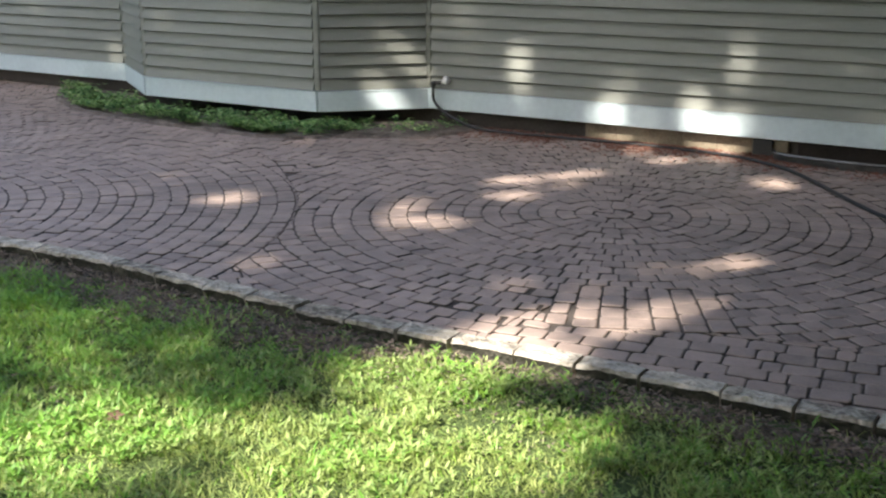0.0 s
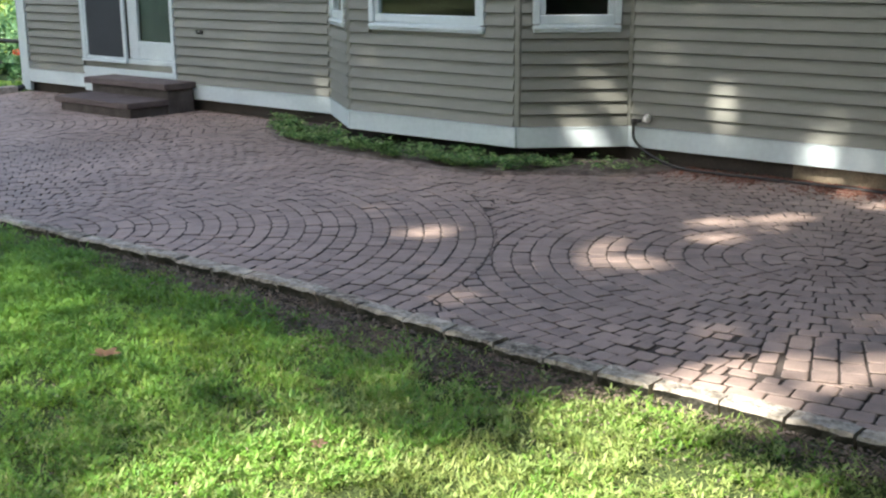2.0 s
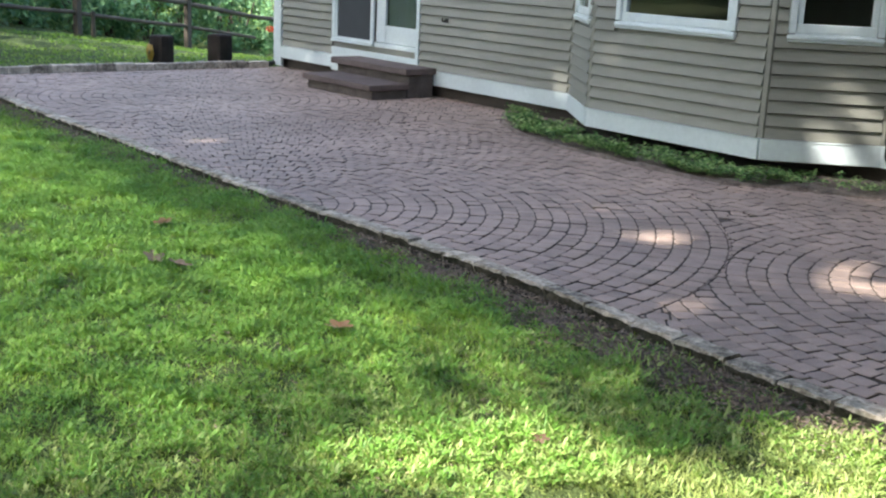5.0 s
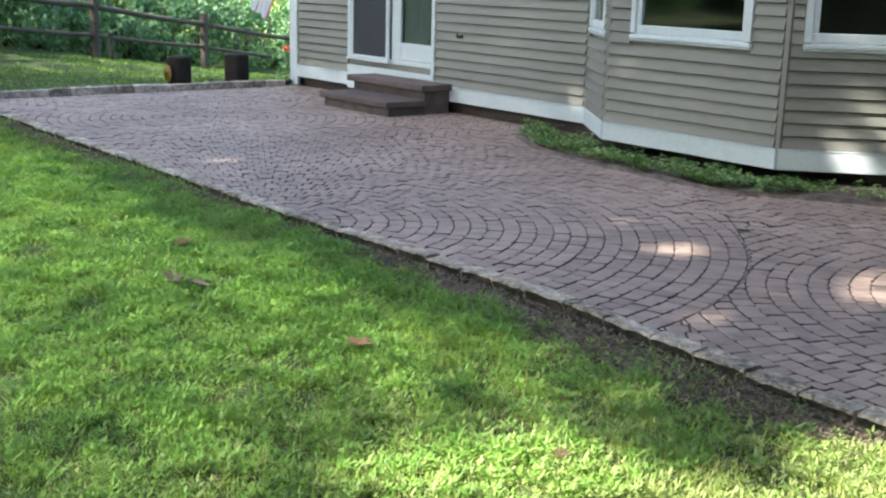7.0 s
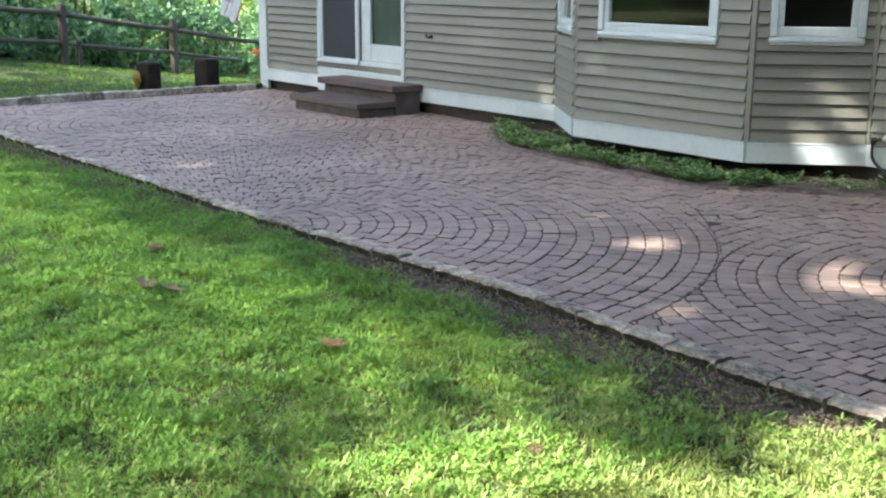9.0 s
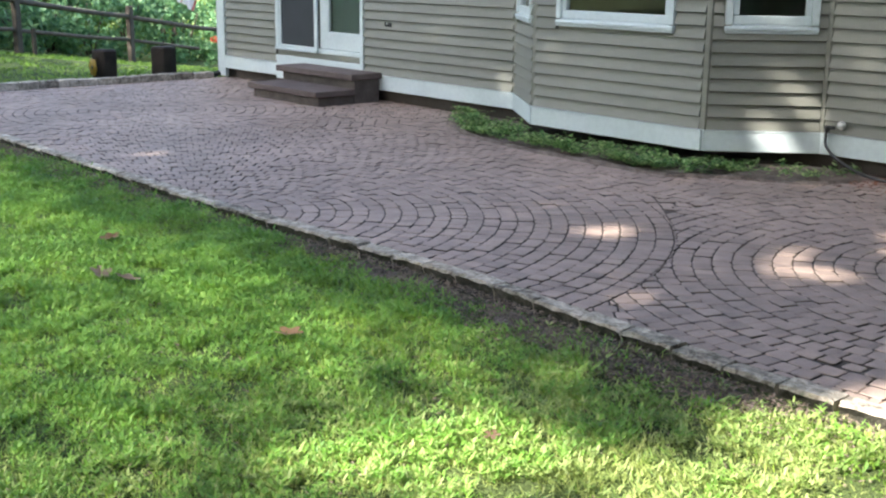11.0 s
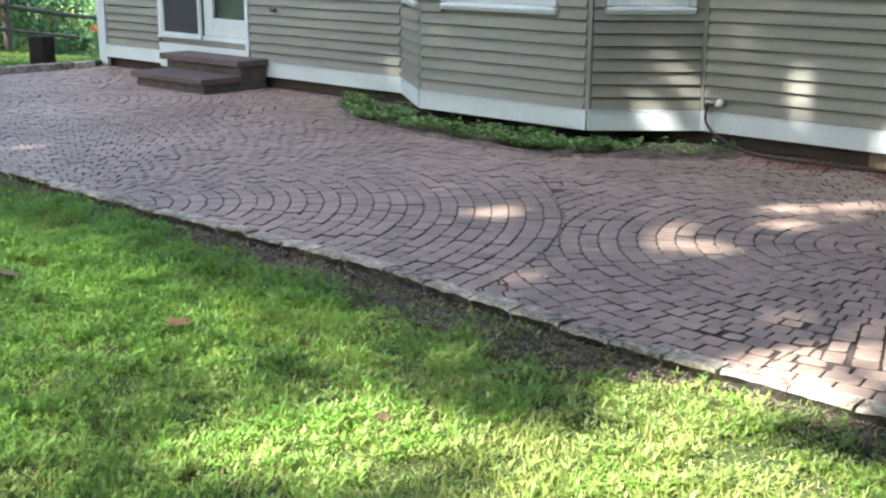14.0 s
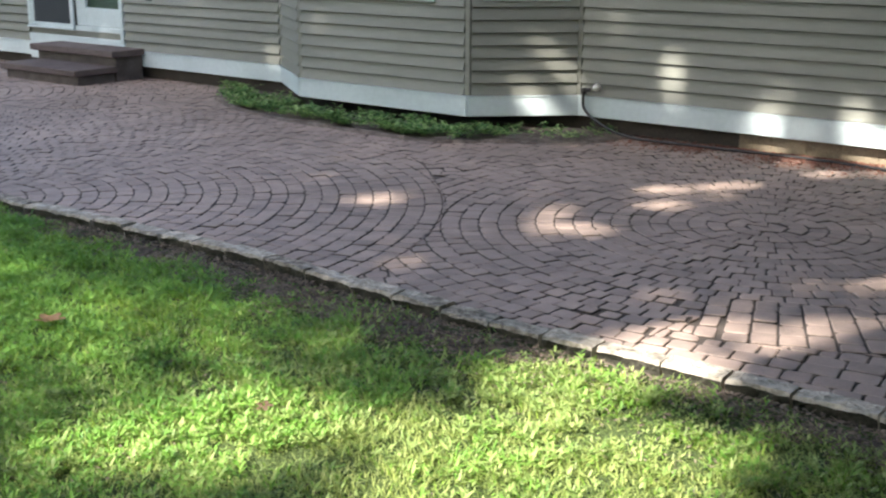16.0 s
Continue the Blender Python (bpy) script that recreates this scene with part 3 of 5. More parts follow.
part("upper_tread", box(-11.99, -10.44, 7.63, 8.068, 0.265, 0.336, 0.012, segments=2), STEP, steps, "brown stone platform slab with rounded edge")

# ---- plants and ground cover of the lawn ----
EDGE_X = [-16.0, -12.4, -10.0, -8.7, -7.8, -7.0, -6.2, -5.5, -4.8, -4.3, -3.8, -3.3, -2.9, -2.5, -2.2, -1.9, -1.2, 0.0, 3.0]
EDGE_Y = [3.52, 3.50, 3.46, 3.46, 3.49, 3.52, 3.53, 3.47, 3.46, 3.42, 3.36, 3.33, 3.32, 3.31, 3.49, 3.52, 3.42, 3.41, 3.41]



def bare(x, y):
    """1 on the bare strip beside the kerb, 0 in the lawn."""
    e = np.interp(x, EDGE_X, EDGE_Y) + 0.16 * (smooth_noise(x, y, 5, 5) - 0.5) + 0.10 * (smooth_noise(x, y, 14, 6) - 0.5)
    return np.clip((y - e) / 0.26 + 0.5, 0, 1)


def lawn_points(n, x0, x1, y0, y1):
    x, y = rng.uniform(x0, x1, n), rng.uniform(y0, y1, n)
    r = np.hypot(x, y)
    keep = (rng.random(n) > 0.94 * bare(x, y)) & (r > 2.2) & (x < -0.14 * y + 0.8) & (x > -3.4 * y - 0.6)
    patchy = 0.24 + 0.6 * smooth_noise(x, y, 2.2, 8) + 1.3 * (smooth_noise(x, y, 9, 9) - 0.36)
    keep &= rng.random(n) < patchy
    return x[keep], y[keep]


def grass_mesh(name, x, y, lo, hi, wide, lean=1.7, material=GRASS, shape=0, fold=0.0):
    n = len(x)
    a = rng.uniform(0, 2 * np.pi, n)
    tilt = rng.uniform(0.25, lean, n)
    tall = 0.40 + 0.5 * smooth_noise(x, y, 3.1, 12) + 0.95 * smooth_noise(x, y, 9, 9) ** 1.5
    d = np.stack([np.cos(a) * tilt, np.sin(a) * tilt, np.ones(n) * (1.0 if shape == 0 else 0.35)], 1)
    u = np.stack([-np.cos(a), -np.sin(a), tilt], 1)
    z = lawn_height(x, y) - 0.004 + (0.0 if shape == 0 else 1.0) * rng.uniform(0.005, 0.040, n) * tall
    return leaf_mesh(name, np.stack([x, y, z], 1), d, u, rng.uniform(lo, hi, n) * tall, wide * rng.uniform(0.7, 1.3, n), material, fold, shape)


gx1, gy1 = lawn_points(190000, -4.8, 0.9, 0.4, 3.66)
gx2, gy2 = lawn_points(180000, -9.5, -4.8, 0.6, 3.66)
gx3, gy3 = lawn_points(70000, -15.5, -9.5, 2.2, 3.66)
lawn = thing("lawn_grass", "short bright green lawn grass with thin patches", "grass", kind="stuff")
drier = rng.random(len(gx1)) < np.clip((gx1 + 4.0) / 1.5, 0.1, 0.9)
part_mesh("near_blades", grass_mesh("near_blades", gx1[~drier], gy1[~drier], 0.026, 0.064, 0.0046, 2.0), lawn)
part_mesh("dry_blades", grass_mesh("dry_blades", gx1[drier], gy1[drier], 0.026, 0.068, 0.0042, 2.0, GRASS_DRY), lawn)
part_mesh("middle_blades", grass_mesh("middle_blades", gx2, gy2, 0.028, 0.066, 0.0052, 2.0), lawn)
part_mesh("far_blades", grass_mesh("far_blades", gx3, gy3, 0.03, 0.06, 0.010), lawn)
x, y = rng.uniform(-24, -14.45, 60000), rng.uniform(2.0, 11.5, 60000)
keep = (x < -14.45) & (y < 8.6 + (-14.4 - x) * 0.9) & (x > -15.2 - 0.53 * (y - 1.0))
x, y = x[keep], y[keep]
part_mesh("side_blades", grass_mesh("side_blades", x, y, 0.03, 0.07, 0.014), lawn)
# coarser turf behind and beside the mown strip
x, y = rng.uniform(-16.0, 6.5, 120000), rng.uniform(-9.0, 3.6, 120000)
keep = (np.hypot(x, y) <= 2.25) | (x >= -0.14 * y + 0.75) | (x <= -3.4 * y - 0.5) | (y < 0.65)
keep &= (bare(x, y) < 0.5) & (np.hypot(x, y) > 0.25)
part_mesh("outer_blades", grass_mesh("outer_blades", x[keep], y[keep], 0.03, 0.065, 0.013), lawn)
weeds = thing("lawn_weeds", "small broad-leaved weeds and clover in the lawn", "weeds", kind="stuff")
wx, wy = lawn_points(120000, -4.8, 0.9, 0.4, 3.64)
keep = smooth_noise(wx, wy, 2.3, 21) * smooth_noise(wx, wy, 11, 22) > 0.10 + 0.42 * rng.random(len(wx))
part_mesh("near_leaves", grass_mesh("near_leaves", wx[keep], wy[keep], 0.018, 0.046, 0.0064, 1.6, CLOVER, 1, 0.18), weeds)
wx, wy = lawn_points(110000, -10.5, -4.8, 0.6, 3.64)
keep = smooth_noise(wx, wy, 2.3, 21) * smooth_noise(wx, wy, 11, 22) > 0.10 + 0.42 * rng.random(len(wx))
part_mesh("further_leaves", grass_mesh("further_leaves", wx[keep], wy[keep], 0.020, 0.050, 0.0076, 1.6, CLOVER, 1, 0.18), weeds)

# weeds growing as rosettes, each with a handful of leaves
def rosettes(name, n, x0, x1, lo, hi, seed, material=CLOVER):
    cx, cy = lawn_points(n, x0, x1, 0.5, 3.6)
    keep = smooth_noise(cx, cy, 3.0, seed) > 0.10 + 0.5 * rng.random(len(cx))
    cx, cy = cx[keep], cy[keep]
    big = rng.uniform(0.6, 1.25, len(cx))
    x, y, big = np.repeat(cx, 8), np.repeat(cy, 8), np.repeat(big, 8)
    n = len(x)
    a = np.tile(np.arange(8) * 2.4, len(cx)) + rng.normal(0, 0.3, n)
    rise = rng.uniform(0.15, 1.1, n)
    d = np.stack([np.cos(a), np.sin(a), rise], 1)
    u = np.stack([-np.cos(a) * rise, -np.sin(a) * rise, np.ones(n)], 1)
    c = np.stack([x + 0.006 * np.cos(a), y + 0.006 * np.sin(a), lawn_height(x, y) + 0.012 + 0.03 * big * rng.random(n)], 1)
    ln = rng.uniform(lo, hi, n) * big
    return part_mesh(name, leaf_mesh(name, c, d, u, ln, ln * rng.uniform(0.19, 0.33, n), material, 0.12, 1), weeds)


rosettes("near_rosettes", 12000, -3.6, 0.9, 0.013, 0.034, 23, CLOVER_PALE)
rosettes("middle_rosettes", 12000, -4.8, -2.4, 0.013, 0.033, 25)
rosettes("further_rosettes", 24000, -9.5, -4.8, 0.014, 0.036, 24)
dx_, dy_ = rng.uniform(-8.0, 0.9, 9000), rng.uniform(0.8, 3.5, 9000)
keep = (smooth_noise(dx_, dy_, 2.0, 33) > 0.35 + 0.4 * rng.random(9000)) & (np.hypot(dx_, dy_) > 2.2)
dx_, dy_ = dx_[keep], dy_[keep]
n = len(dx_)
a = rng.uniform(0, 2 * np.pi, n)
dry = thing("dry_scraps", "scattered dry brown leaf scraps and stems in the lawn", "litter", kind="stuff")
part_mesh("scraps", leaf_mesh("scraps", np.stack([dx_, dy_, lawn_height(dx_, dy_) + rng.uniform(0.01, 0.035, n)], 1), np.stack([np.cos(a), np.sin(a), rng.uniform(-0.2, 0.5, n)], 1), np.stack([rng.normal(0, 0.5, n), rng.normal(0, 0.5, n), np.ones(n)], 1), rng.uniform(0.012, 0.036, n), rng.uniform(0.002, 0.008, n), LITTER, 0.2, 1), dry)

# longer tufts, mostly at the ragged edge by the kerb
n = 60000
tx, ty = rng.uniform(-9.0, 0.9, n), rng.uniform(0.6, 3.64, n)
edge = np.interp(tx, EDGE_X, EDGE_Y)
near_edge = np.exp(-((ty - edge + 0.10) / 0.20) ** 2)
keep = (smooth_noise(tx, ty, 7.5, 91) > 0.80 - 0.28 * near_edge) & (np.hypot(tx, ty) > 2.2) & (rng.random(n) < 0.25 + 0.55 * near_edge)
tx, ty = tx[keep], ty[keep]
part_mesh("tufts", grass_mesh("tufts", tx, ty, 0.045, 0.095, 0.0075, 1.5), lawn)
keep = rng.random(len(tx)) < 0.5
part_mesh("tuft_leaves", grass_mesh("tuft_leaves", tx[keep] + 0.01, ty[keep], 0.03, 0.07, 0.010, 1.3, CLOVER, 1, 0.15), weeds)

n = 9000
qx, qy = rng.uniform(-3.2, 0.9, n), rng.uniform(1.6, 3.5, n)
keep = (np.hypot(qx, qy) > 2.2) & (rng.random(n) < 0.9 * smooth_noise(qx, qy, 3.0, 95) + 0.15)
part_mesh("stalks", grass_mesh("stalks", qx[keep], qy[keep], 0.045, 0.080, 0.0040, 1.7, GRASS_DRY), lawn)
keep = rng.random(n) < 0.30
part_mesh("lance_leaves", grass_mesh("lance_leaves", qx[keep], qy[keep] - 0.02, 0.030, 0.056, 0.0085, 1.4, CLOVER_PALE, 1, 0.15), weeds)

# bare soil beside the kerb
sx, sv = np.meshgrid(np.linspace(-14.4, 1.2, 390), np.linspace(0.0, 1.0, 30))
kerb_line = 3.685 + np.interp(sx, KERB_X, KERB_DY)
sy = 3.10 + (kerb_line - 3.10) * sv
sz = lawn_height(sx, sy) + 0.003 + 0.022 * (smooth_noise(sx, sy, 9, 31) - 0.3) * bare(sx, sy) - 0.02 * (1 - bare(sx, sy)) - 0.085 * np.clip((sy - kerb_line + 0.115) / 0.07, 0, 1)
idx = np.arange(sx.size).reshape(sx.shape)
quads = np.stack([idx[:-1, :-1], idx[:-1, 1:], idx[1:, 1:], idx[1:, :-1]], -1).reshape(-1, 4)
soil = tagged(new("soil_strip", mesh_of("soil_strip", np.stack([sx.ravel(), sy.ravel(), sz.ravel()], 1), quads.tolist(), SOIL, True)), "bare dark soil strip along the kerb", "soil", kind="structure")
n = 62000
x = rng.uniform(-13.5, 0.9, n)
y = rng.uniform(3.15, 3.62 + np.interp(x, KERB_X, KERB_DY), n)
keep = rng.random(n) < bare(x, y) * 0.9 + 0.03
x, y = x[keep], y[keep]
n = len(x)
a = rng.uniform(0, 2 * np.pi, n)
d = np.stack([np.cos(a), np.sin(a), rng.uniform(-0.15, 0.35, n)], 1)
u = np.stack([rng.normal(0, 0.4, n), rng.normal(0, 0.4, n), np.ones(n)], 1)
litter = tagged(new("leaf_litter", leaf_mesh("leaf_litter", np.stack([x, y, lawn_height(x, y) + 0.016 + 0.012 * rng.random(n)], 1), d, u, rng.uniform(0.010, 0.036, n), rng.uniform(0.004, 0.013, n), LITTER, 0.25, 1)), "dry brown leaf and bark litter on the bare soil", "litter", kind="stuff")

# fallen leaves lying on the grass
def fallen_leaf(x, y, size, turn, label, mat=DEAD, tip=8):
    bm = bmesh.new()
    rim = [(math.cos(2 * math.pi * k / 22) * size * (0.42 + 0.58 * abs(math.cos(2.5 * 2 * math.pi * k / 22))), math.sin(2 * math.pi * k / 22) * size * 0.6 * (0.42 + 0.58 * abs(math.cos(2.5 * 2 * math.pi * k / 22)))) for k in range(22)]
    c = bm.verts.new((0, 0, 0.004))
    vs = [bm.verts.new((p, q, 0.006 + 0.30 * abs(q) + 0.12 * abs(p))) for p, q in rim]
    for k in range(22):
        bm.faces.new((c, vs[k], vs[(k + 1) % 22]))
    bmesh.ops.solidify(bm, geom=list(bm.faces), thickness=0.0012)
    ob = tagged(part("fallen_leaf", bm, mat, None), label, "leaf", "leaves on the lawn")
    ob.matrix_world = pose(x, y, float(lawn_height(np.array(x), np.array(y))) + 0.042, tip, -6, turn)
    return ob


fallen_leaf(-4.05, 2.53, 0.080, 20, "curled dry orange-brown leaf lying on the grass")
fallen_leaf(-5.49, 2.33, 0.10, 160, "curled grey-brown dry leaf lying on the grass", LITTER)
fallen_leaf(-5.32, 2.39, 0.085, 200, "curled grey-brown dry leaf lying on the grass", LITTER)
fallen_leaf(-2.71, 2.47, 0.034, 35, "small dry pinkish-brown leaf standing in the grass", FADED, 55)
fallen_leaf(-6.21, 2.72, 0.075, 110, "flat dry brown leaf lying on the grass")

# ---- planted bed round the bay ----
def inside_poly(px, py, poly):
    hit = np.zeros(np.shape(px), bool)
    for (ax, ay), (bx, by) in zip(poly, poly[1:] + poly[:1]):
        c = ((ay > py) != (by > py)) & (px < (bx - ax) * (py - ay) / (by - ay + 1e-12) + ax)
        hit ^= c
    return hit


BED_AREA = BED + [(-4.86, 8.12), (-5.50, 7.50), (-7.42, 7.50), (-8.30, 8.12), (-9.0, 8.12)]
bed = thing("planting_bed", "dark soil bed curving round the bay", "bed", kind="structure")
bxs, bys = np.meshgrid(np.linspace(-9.15, -4.2, 150), np.linspace(6.80, 8.12, 52))
ok = inside_poly(bxs, bys, BED_AREA) | inside_poly(bxs + 0.05, bys, BED_AREA) | inside_poly(bxs, bys + 0.05, BED_AREA) | inside_poly(bxs - 0.05, bys, BED_AREA)
bzs = np.where(ok, 0.006 + 0.03 * smooth_noise(bxs, bys, 6, 41), -0.05)
idx = np.arange(bxs.size).reshape(bxs.shape)
quads = np.stack([idx[:-1, :-1], idx[:-1, 1:], idx[1:, 1:], idx[1:, :-1]], -1).reshape(-1, 4)
part_mesh("bed_soil", mesh_of("bed_soil", np.stack([bxs.ravel(), bys.ravel(), bzs.ravel()], 1), quads.tolist(), SOIL, True), bed)

front_x = [p[0] for p in BED[1:]]
front_y = [p[1] for p in BED[1:]]
n = 6800
px = rng.uniform(-9.0, -4.45, n)
fy = np.interp(px, front_x, front_y)
back = np.abs(rng.normal(0, 0.27, n))
py = fy - 0.01 + back
crowd = 1.5 * smooth_noise(px, py, 9, 57) * smooth_noise(px, py, 4.5, 51)
keep = inside_poly(px, py, BED_AREA) & (rng.random(n) < np.where(px > -5.14, 0.06, crowd * np.interp(px, [-8.8, -7.9], [0.35, 1.0]))) & (py < 7.46 + 0.6 * (np.abs(px + 6.46) > 0.95))
px, py, back = px[keep], py[keep], back[keep]
plant_h = 0.020 + 0.085 * smooth_noise(px, py, 6, 52)
lx, ly, lz, ldx, ldy, ldz, ll = [], [], [], [], [], [], []
for k in range(len(px)):
    for j in range(5):
        a = rng.uniform(0, 2 * np.pi)
        lx.append(px[k] + rng.normal(0, 0.012))
        ly.append(py[k] + rng.normal(0, 0.012))
        lz.append(0.02 + plant_h[k] * rng.uniform(0.35, 1.0))
        ldx.append(math.cos(a))
        ldy.append(math.sin(a))
        ldz.append(rng.uniform(-0.25, 0.7))
        ll.append(rng.uniform(0.022, 0.054))
d = np.stack([ldx, ldy, ldz], 1)
u = np.stack([-np.array(ldx) * 0.4, -np.array(ldy) * 0.4, np.ones(len(lx))], 1)
cover = tagged(new("ground_cover", leaf_mesh("ground_cover", np.stack([lx, ly, lz], 1), d, u, ll, np.array(ll) * 0.55, IVY, 0.15, 1)), "low glossy green ground cover filling the bed", "ground cover", kind="stuff")

# ---- wall fittings ----
spigot = thing("outdoor_tap", "outdoor tap with a white round handle on the siding", "tap", at=(-4.66, 8.06, 0.37))
part("stem", tube([(-4.66, 8.085, 0.372), (-4.66, 8.035, 0.368), (-4.685, 8.020, 0.362)], 0.012), BRASS, spigot)
part("spout", tube([(-4.685, 8.022, 0.364), (-4.735, 8.018, 0.356), (-4.752, 8.018, 0.335)], [0.013, 0.013, 0.012]), BLACK, spigot, "dark metal spout")
part("handle", tube([(-4.640, 8.020, 0.384), (-4.622, 7.998, 0.389)], [0.022, 0.034], 16), PLASTIC, spigot, "round white plastic handle")
part("collar", tube([(-4.66, 8.088, 0.372), (-4.66, 8.070, 0.372)], 0.028, 14), BRASS, spigot)
hose = thing("garden_hose", "black rubber garden hose trailing along the wall and over the pavers", "hose", at=(-3, 8, 0))
line = [(-4.752, 8.018, 0.345), (-4.757, 8.015, 0.30), (-4.735, 8.000, 0.21), (-4.62, 7.97, 0.13), (-4.44, 7.94, 0.065), (-4.25, 7.93, 0.030), (-4.00, 7.95, 0.020), (-3.60, 7.985, 0.016), (-3.1, 8.01, 0.016), (-2.65, 8.00, 0.016), (-2.22, 7.93, 0.016), (-1.95, 7.80, 0.016), (-1.73, 7.63, 0.016), (-1.45, 7.27, 0.016), (-1.20, 6.92, 0.016), (-0.94, 6.60, 0.016), (-0.55, 6.25, 0.016), (0.1, 5.95, 0.016), (1.0, 5.9, 0.016)]
part("hose_run", tube(glide(line, 8), 0.0118, 10), RUBBER, hose)
part("coupling", tube([(-4.752, 8.018, 0.372), (-4.754, 8.017, 0.325)], [0.026, 0.021], 12), BLACK, hose, "dark threaded hose coupling")

well = thing("window_well", "dark basement window well with a curved metal rim under the wall", "window well", at=(-1.35, 7.95, 0))
arc = [(-1.22 + 0.74 * math.cos(a), 8.088 - 0.19 * math.sin(a) ** 0.7, 0.0) for a in (math.pi * (1 - k / 24) for k in range(25))]
part("rim", tube([(p[0], p[1], 0.052) for p in arc], 0.012, 8), STEEL, well, "thin galvanised steel rim")
bm = bmesh.new()
lo = [bm.verts.new((p[0], p[1], -0.02)) for p in arc]
hi = [bm.verts.new((p[0], p[1], 0.052)) for p in arc]
for k in range(24):
    bm.faces.new((lo[k], lo[k + 1], hi[k + 1], hi[k]))
bmesh.ops.solidify(bm, geom=list(bm.faces), thickness=0.004)
part("liner", bm, STEEL, well)
# thin sheet at ground level, coloured dark to look like a shaded hollow
part("pit_shade", prism([(-1.22 + (p[0] + 1.22) * 0.985, p[1] + 0.006) for p in arc], 0.003, 0.007), CHAR, well, "flat dark sheet standing in for the shaded pit")
part("basement_sash", box(-1.80, -0.62, 8.115, 8.14, 0.008, 0.125, 0.003), CHAR, well, "dark basement window")
vent = thing("foundation_vent", "dark louvred vent in the foundation beside the window well", "vent", at=(-1.9, 8.11, 0))
part("frame", box(-2.12, -1.98, 8.10, 8.13, 0.01, 0.122, 0.004), BLACK, vent)

bracket = thing("wall_bracket", "small dark metal bracket on the siding", "bracket", at=(-10.3, 8.06, 0.88))
part("plate", box(-10.335, -10.285, 8.066, 8.084, 0.86, 0.905, 0.004), BLACK, bracket)
part("hook", tube(glide([(-10.31, 8.07, 0.88), (-10.31, 8.03, 0.875), (-10.30, 8.005, 0.89), (-10.285, 8.0, 0.915)], 5), 0.008, 8), BLACK, bracket)
boot = thing("drain_boot", "short black drain pipe end at the house corner", "drain pipe", at=(-14.02, 8.0, 0))
part("elbow", tube([(-14.04, 8.035, 0.06), (-14.04, 8.0, 0.045), (-14.07, 7.93, 0.036), (-14.12, 7.86, 0.033)], [0.035, 0.038, 0.036, 0.035], 12), BLACK, boot)

# ---- beyond the patio ----
def stump(x, y, r, h, label):
    s = thing("log_stump", label, "stump", "stumps by the kerb", at=(x, y, LAWN_Z))
    bm = bmesh.new()
    rings = []
    for z in (-0.03, 0.03, h * 0.5, h - 0.015, h):
        rr = r * (1.10 if z < 0.02 else 1.0 if z < h - 0.005 else 0.95)
        rings.append([bm.verts.new((x + rr * (1 + 0.045 * math.sin(5 * a + x) + 0.03 * math.sin(9 * a)) * math.cos(a), y + rr * (1 + 0.045 * math.sin(5 * a + x)) * math.sin(a), LAWN_Z + z)) for a in (2 * math.pi * k / 28 for k in range(28))])
    for p, q in zip(rings, rings[1:]):
        for k in range(28):
            bm.faces.new((p[k], p[(k + 1) % 28], q[(k + 1) % 28], q[k]))
    bm.faces.new(rings[-1])
    part("trunk_piece", bm, CHAR, s)
    part("cut_top", tube([(x, y, LAWN_Z + h + 0.001), (x, y, LAWN_Z + h + 0.006)], [r * 0.86, r * 0.85], 28), CHAR, s)
    return s


s1 = stump(-14.98, 6.80, 0.16, 0.40, "dark cut log stump with a yellow sign on its side")
part("yellow_sign", tube([(-14.965, 6.622, 0.135), (-14.965, 6.616, 0.135)], [0.130, 0.130], 6), YELLOW, s1, "yellow painted disc")
part("sign_centre", tube([(-14.965, 6.614, 0.135), (-14.965, 6.610, 0.135)], [0.026, 0.026], 10), BLACK, s1)
stump(-14.96, 7.68, 0.17, 0.41, "dark cut log stump beside the kerb")

fence = thing("rail_fence", "weathered split-rail fence with two rails", "fence", at=(-18.06, 6.81, 0.1))
# posts by plan place and the heights of their two rails
posts = [(-15.6, 1.30, 1.05, 1.52), (-16.75, 4.05, 0.78, 1.24), (-18.06, 6.81, 0.47, 0.93), (-19.45, 9.39, 0.15, 0.56), (-20.65, 12.05, -0.24, 0.17), (-21.9, 14.7, -0.5, -0.08)]
fd = Vector((-19.45 + 18.06, 9.39 - 6.81, 0)).normalized()
for k, (px_, py_, lo_, hi_) in enumerate(posts):
    bm = box(-0.062, 0.062, -0.05, 0.05, lo_ - 0.75, hi_ + 0.15 + 0.04 * (k % 2), 0.014)
    bmesh.ops.transform(bm, matrix=Matrix.Translation((px_, py_, 0)) @ Matrix.Rotation(math.atan2(fd.y, fd.x), 4, "Z"), verts=bm.verts)
    part("post", bm, RAIL, fence)
for (ax, ay, al, ah), (bx, by, bl, bh) in zip(posts, posts[1:]):
    for za, zb, sag, thick in ((al, bl, 0.015, 0.034), (ah, bh, 0.02, 0.044)):
        p, q = Vector((ax, ay, za)), Vector((bx, by, zb))
        pts = [p - fd * 0.08, p.lerp(q, 0.35) + Vector((0.01, 0.01, -sag)), p.lerp(q, 0.7) + Vector((-0.01, 0, -sag)), q + fd * 0.08]
        part("rail", tube(glide(pts, 3), thick, 7), RAIL, fence)
stake = thing("wooden_stake", "thin grey wooden stake in the grass before the fence", "stake", at=(-17.9, 7.0, 0.05))
part("shaft", box(-17.93, -17.87, 6.97, 7.03, -0.3, 0.50, 0.008), RAIL, stake)


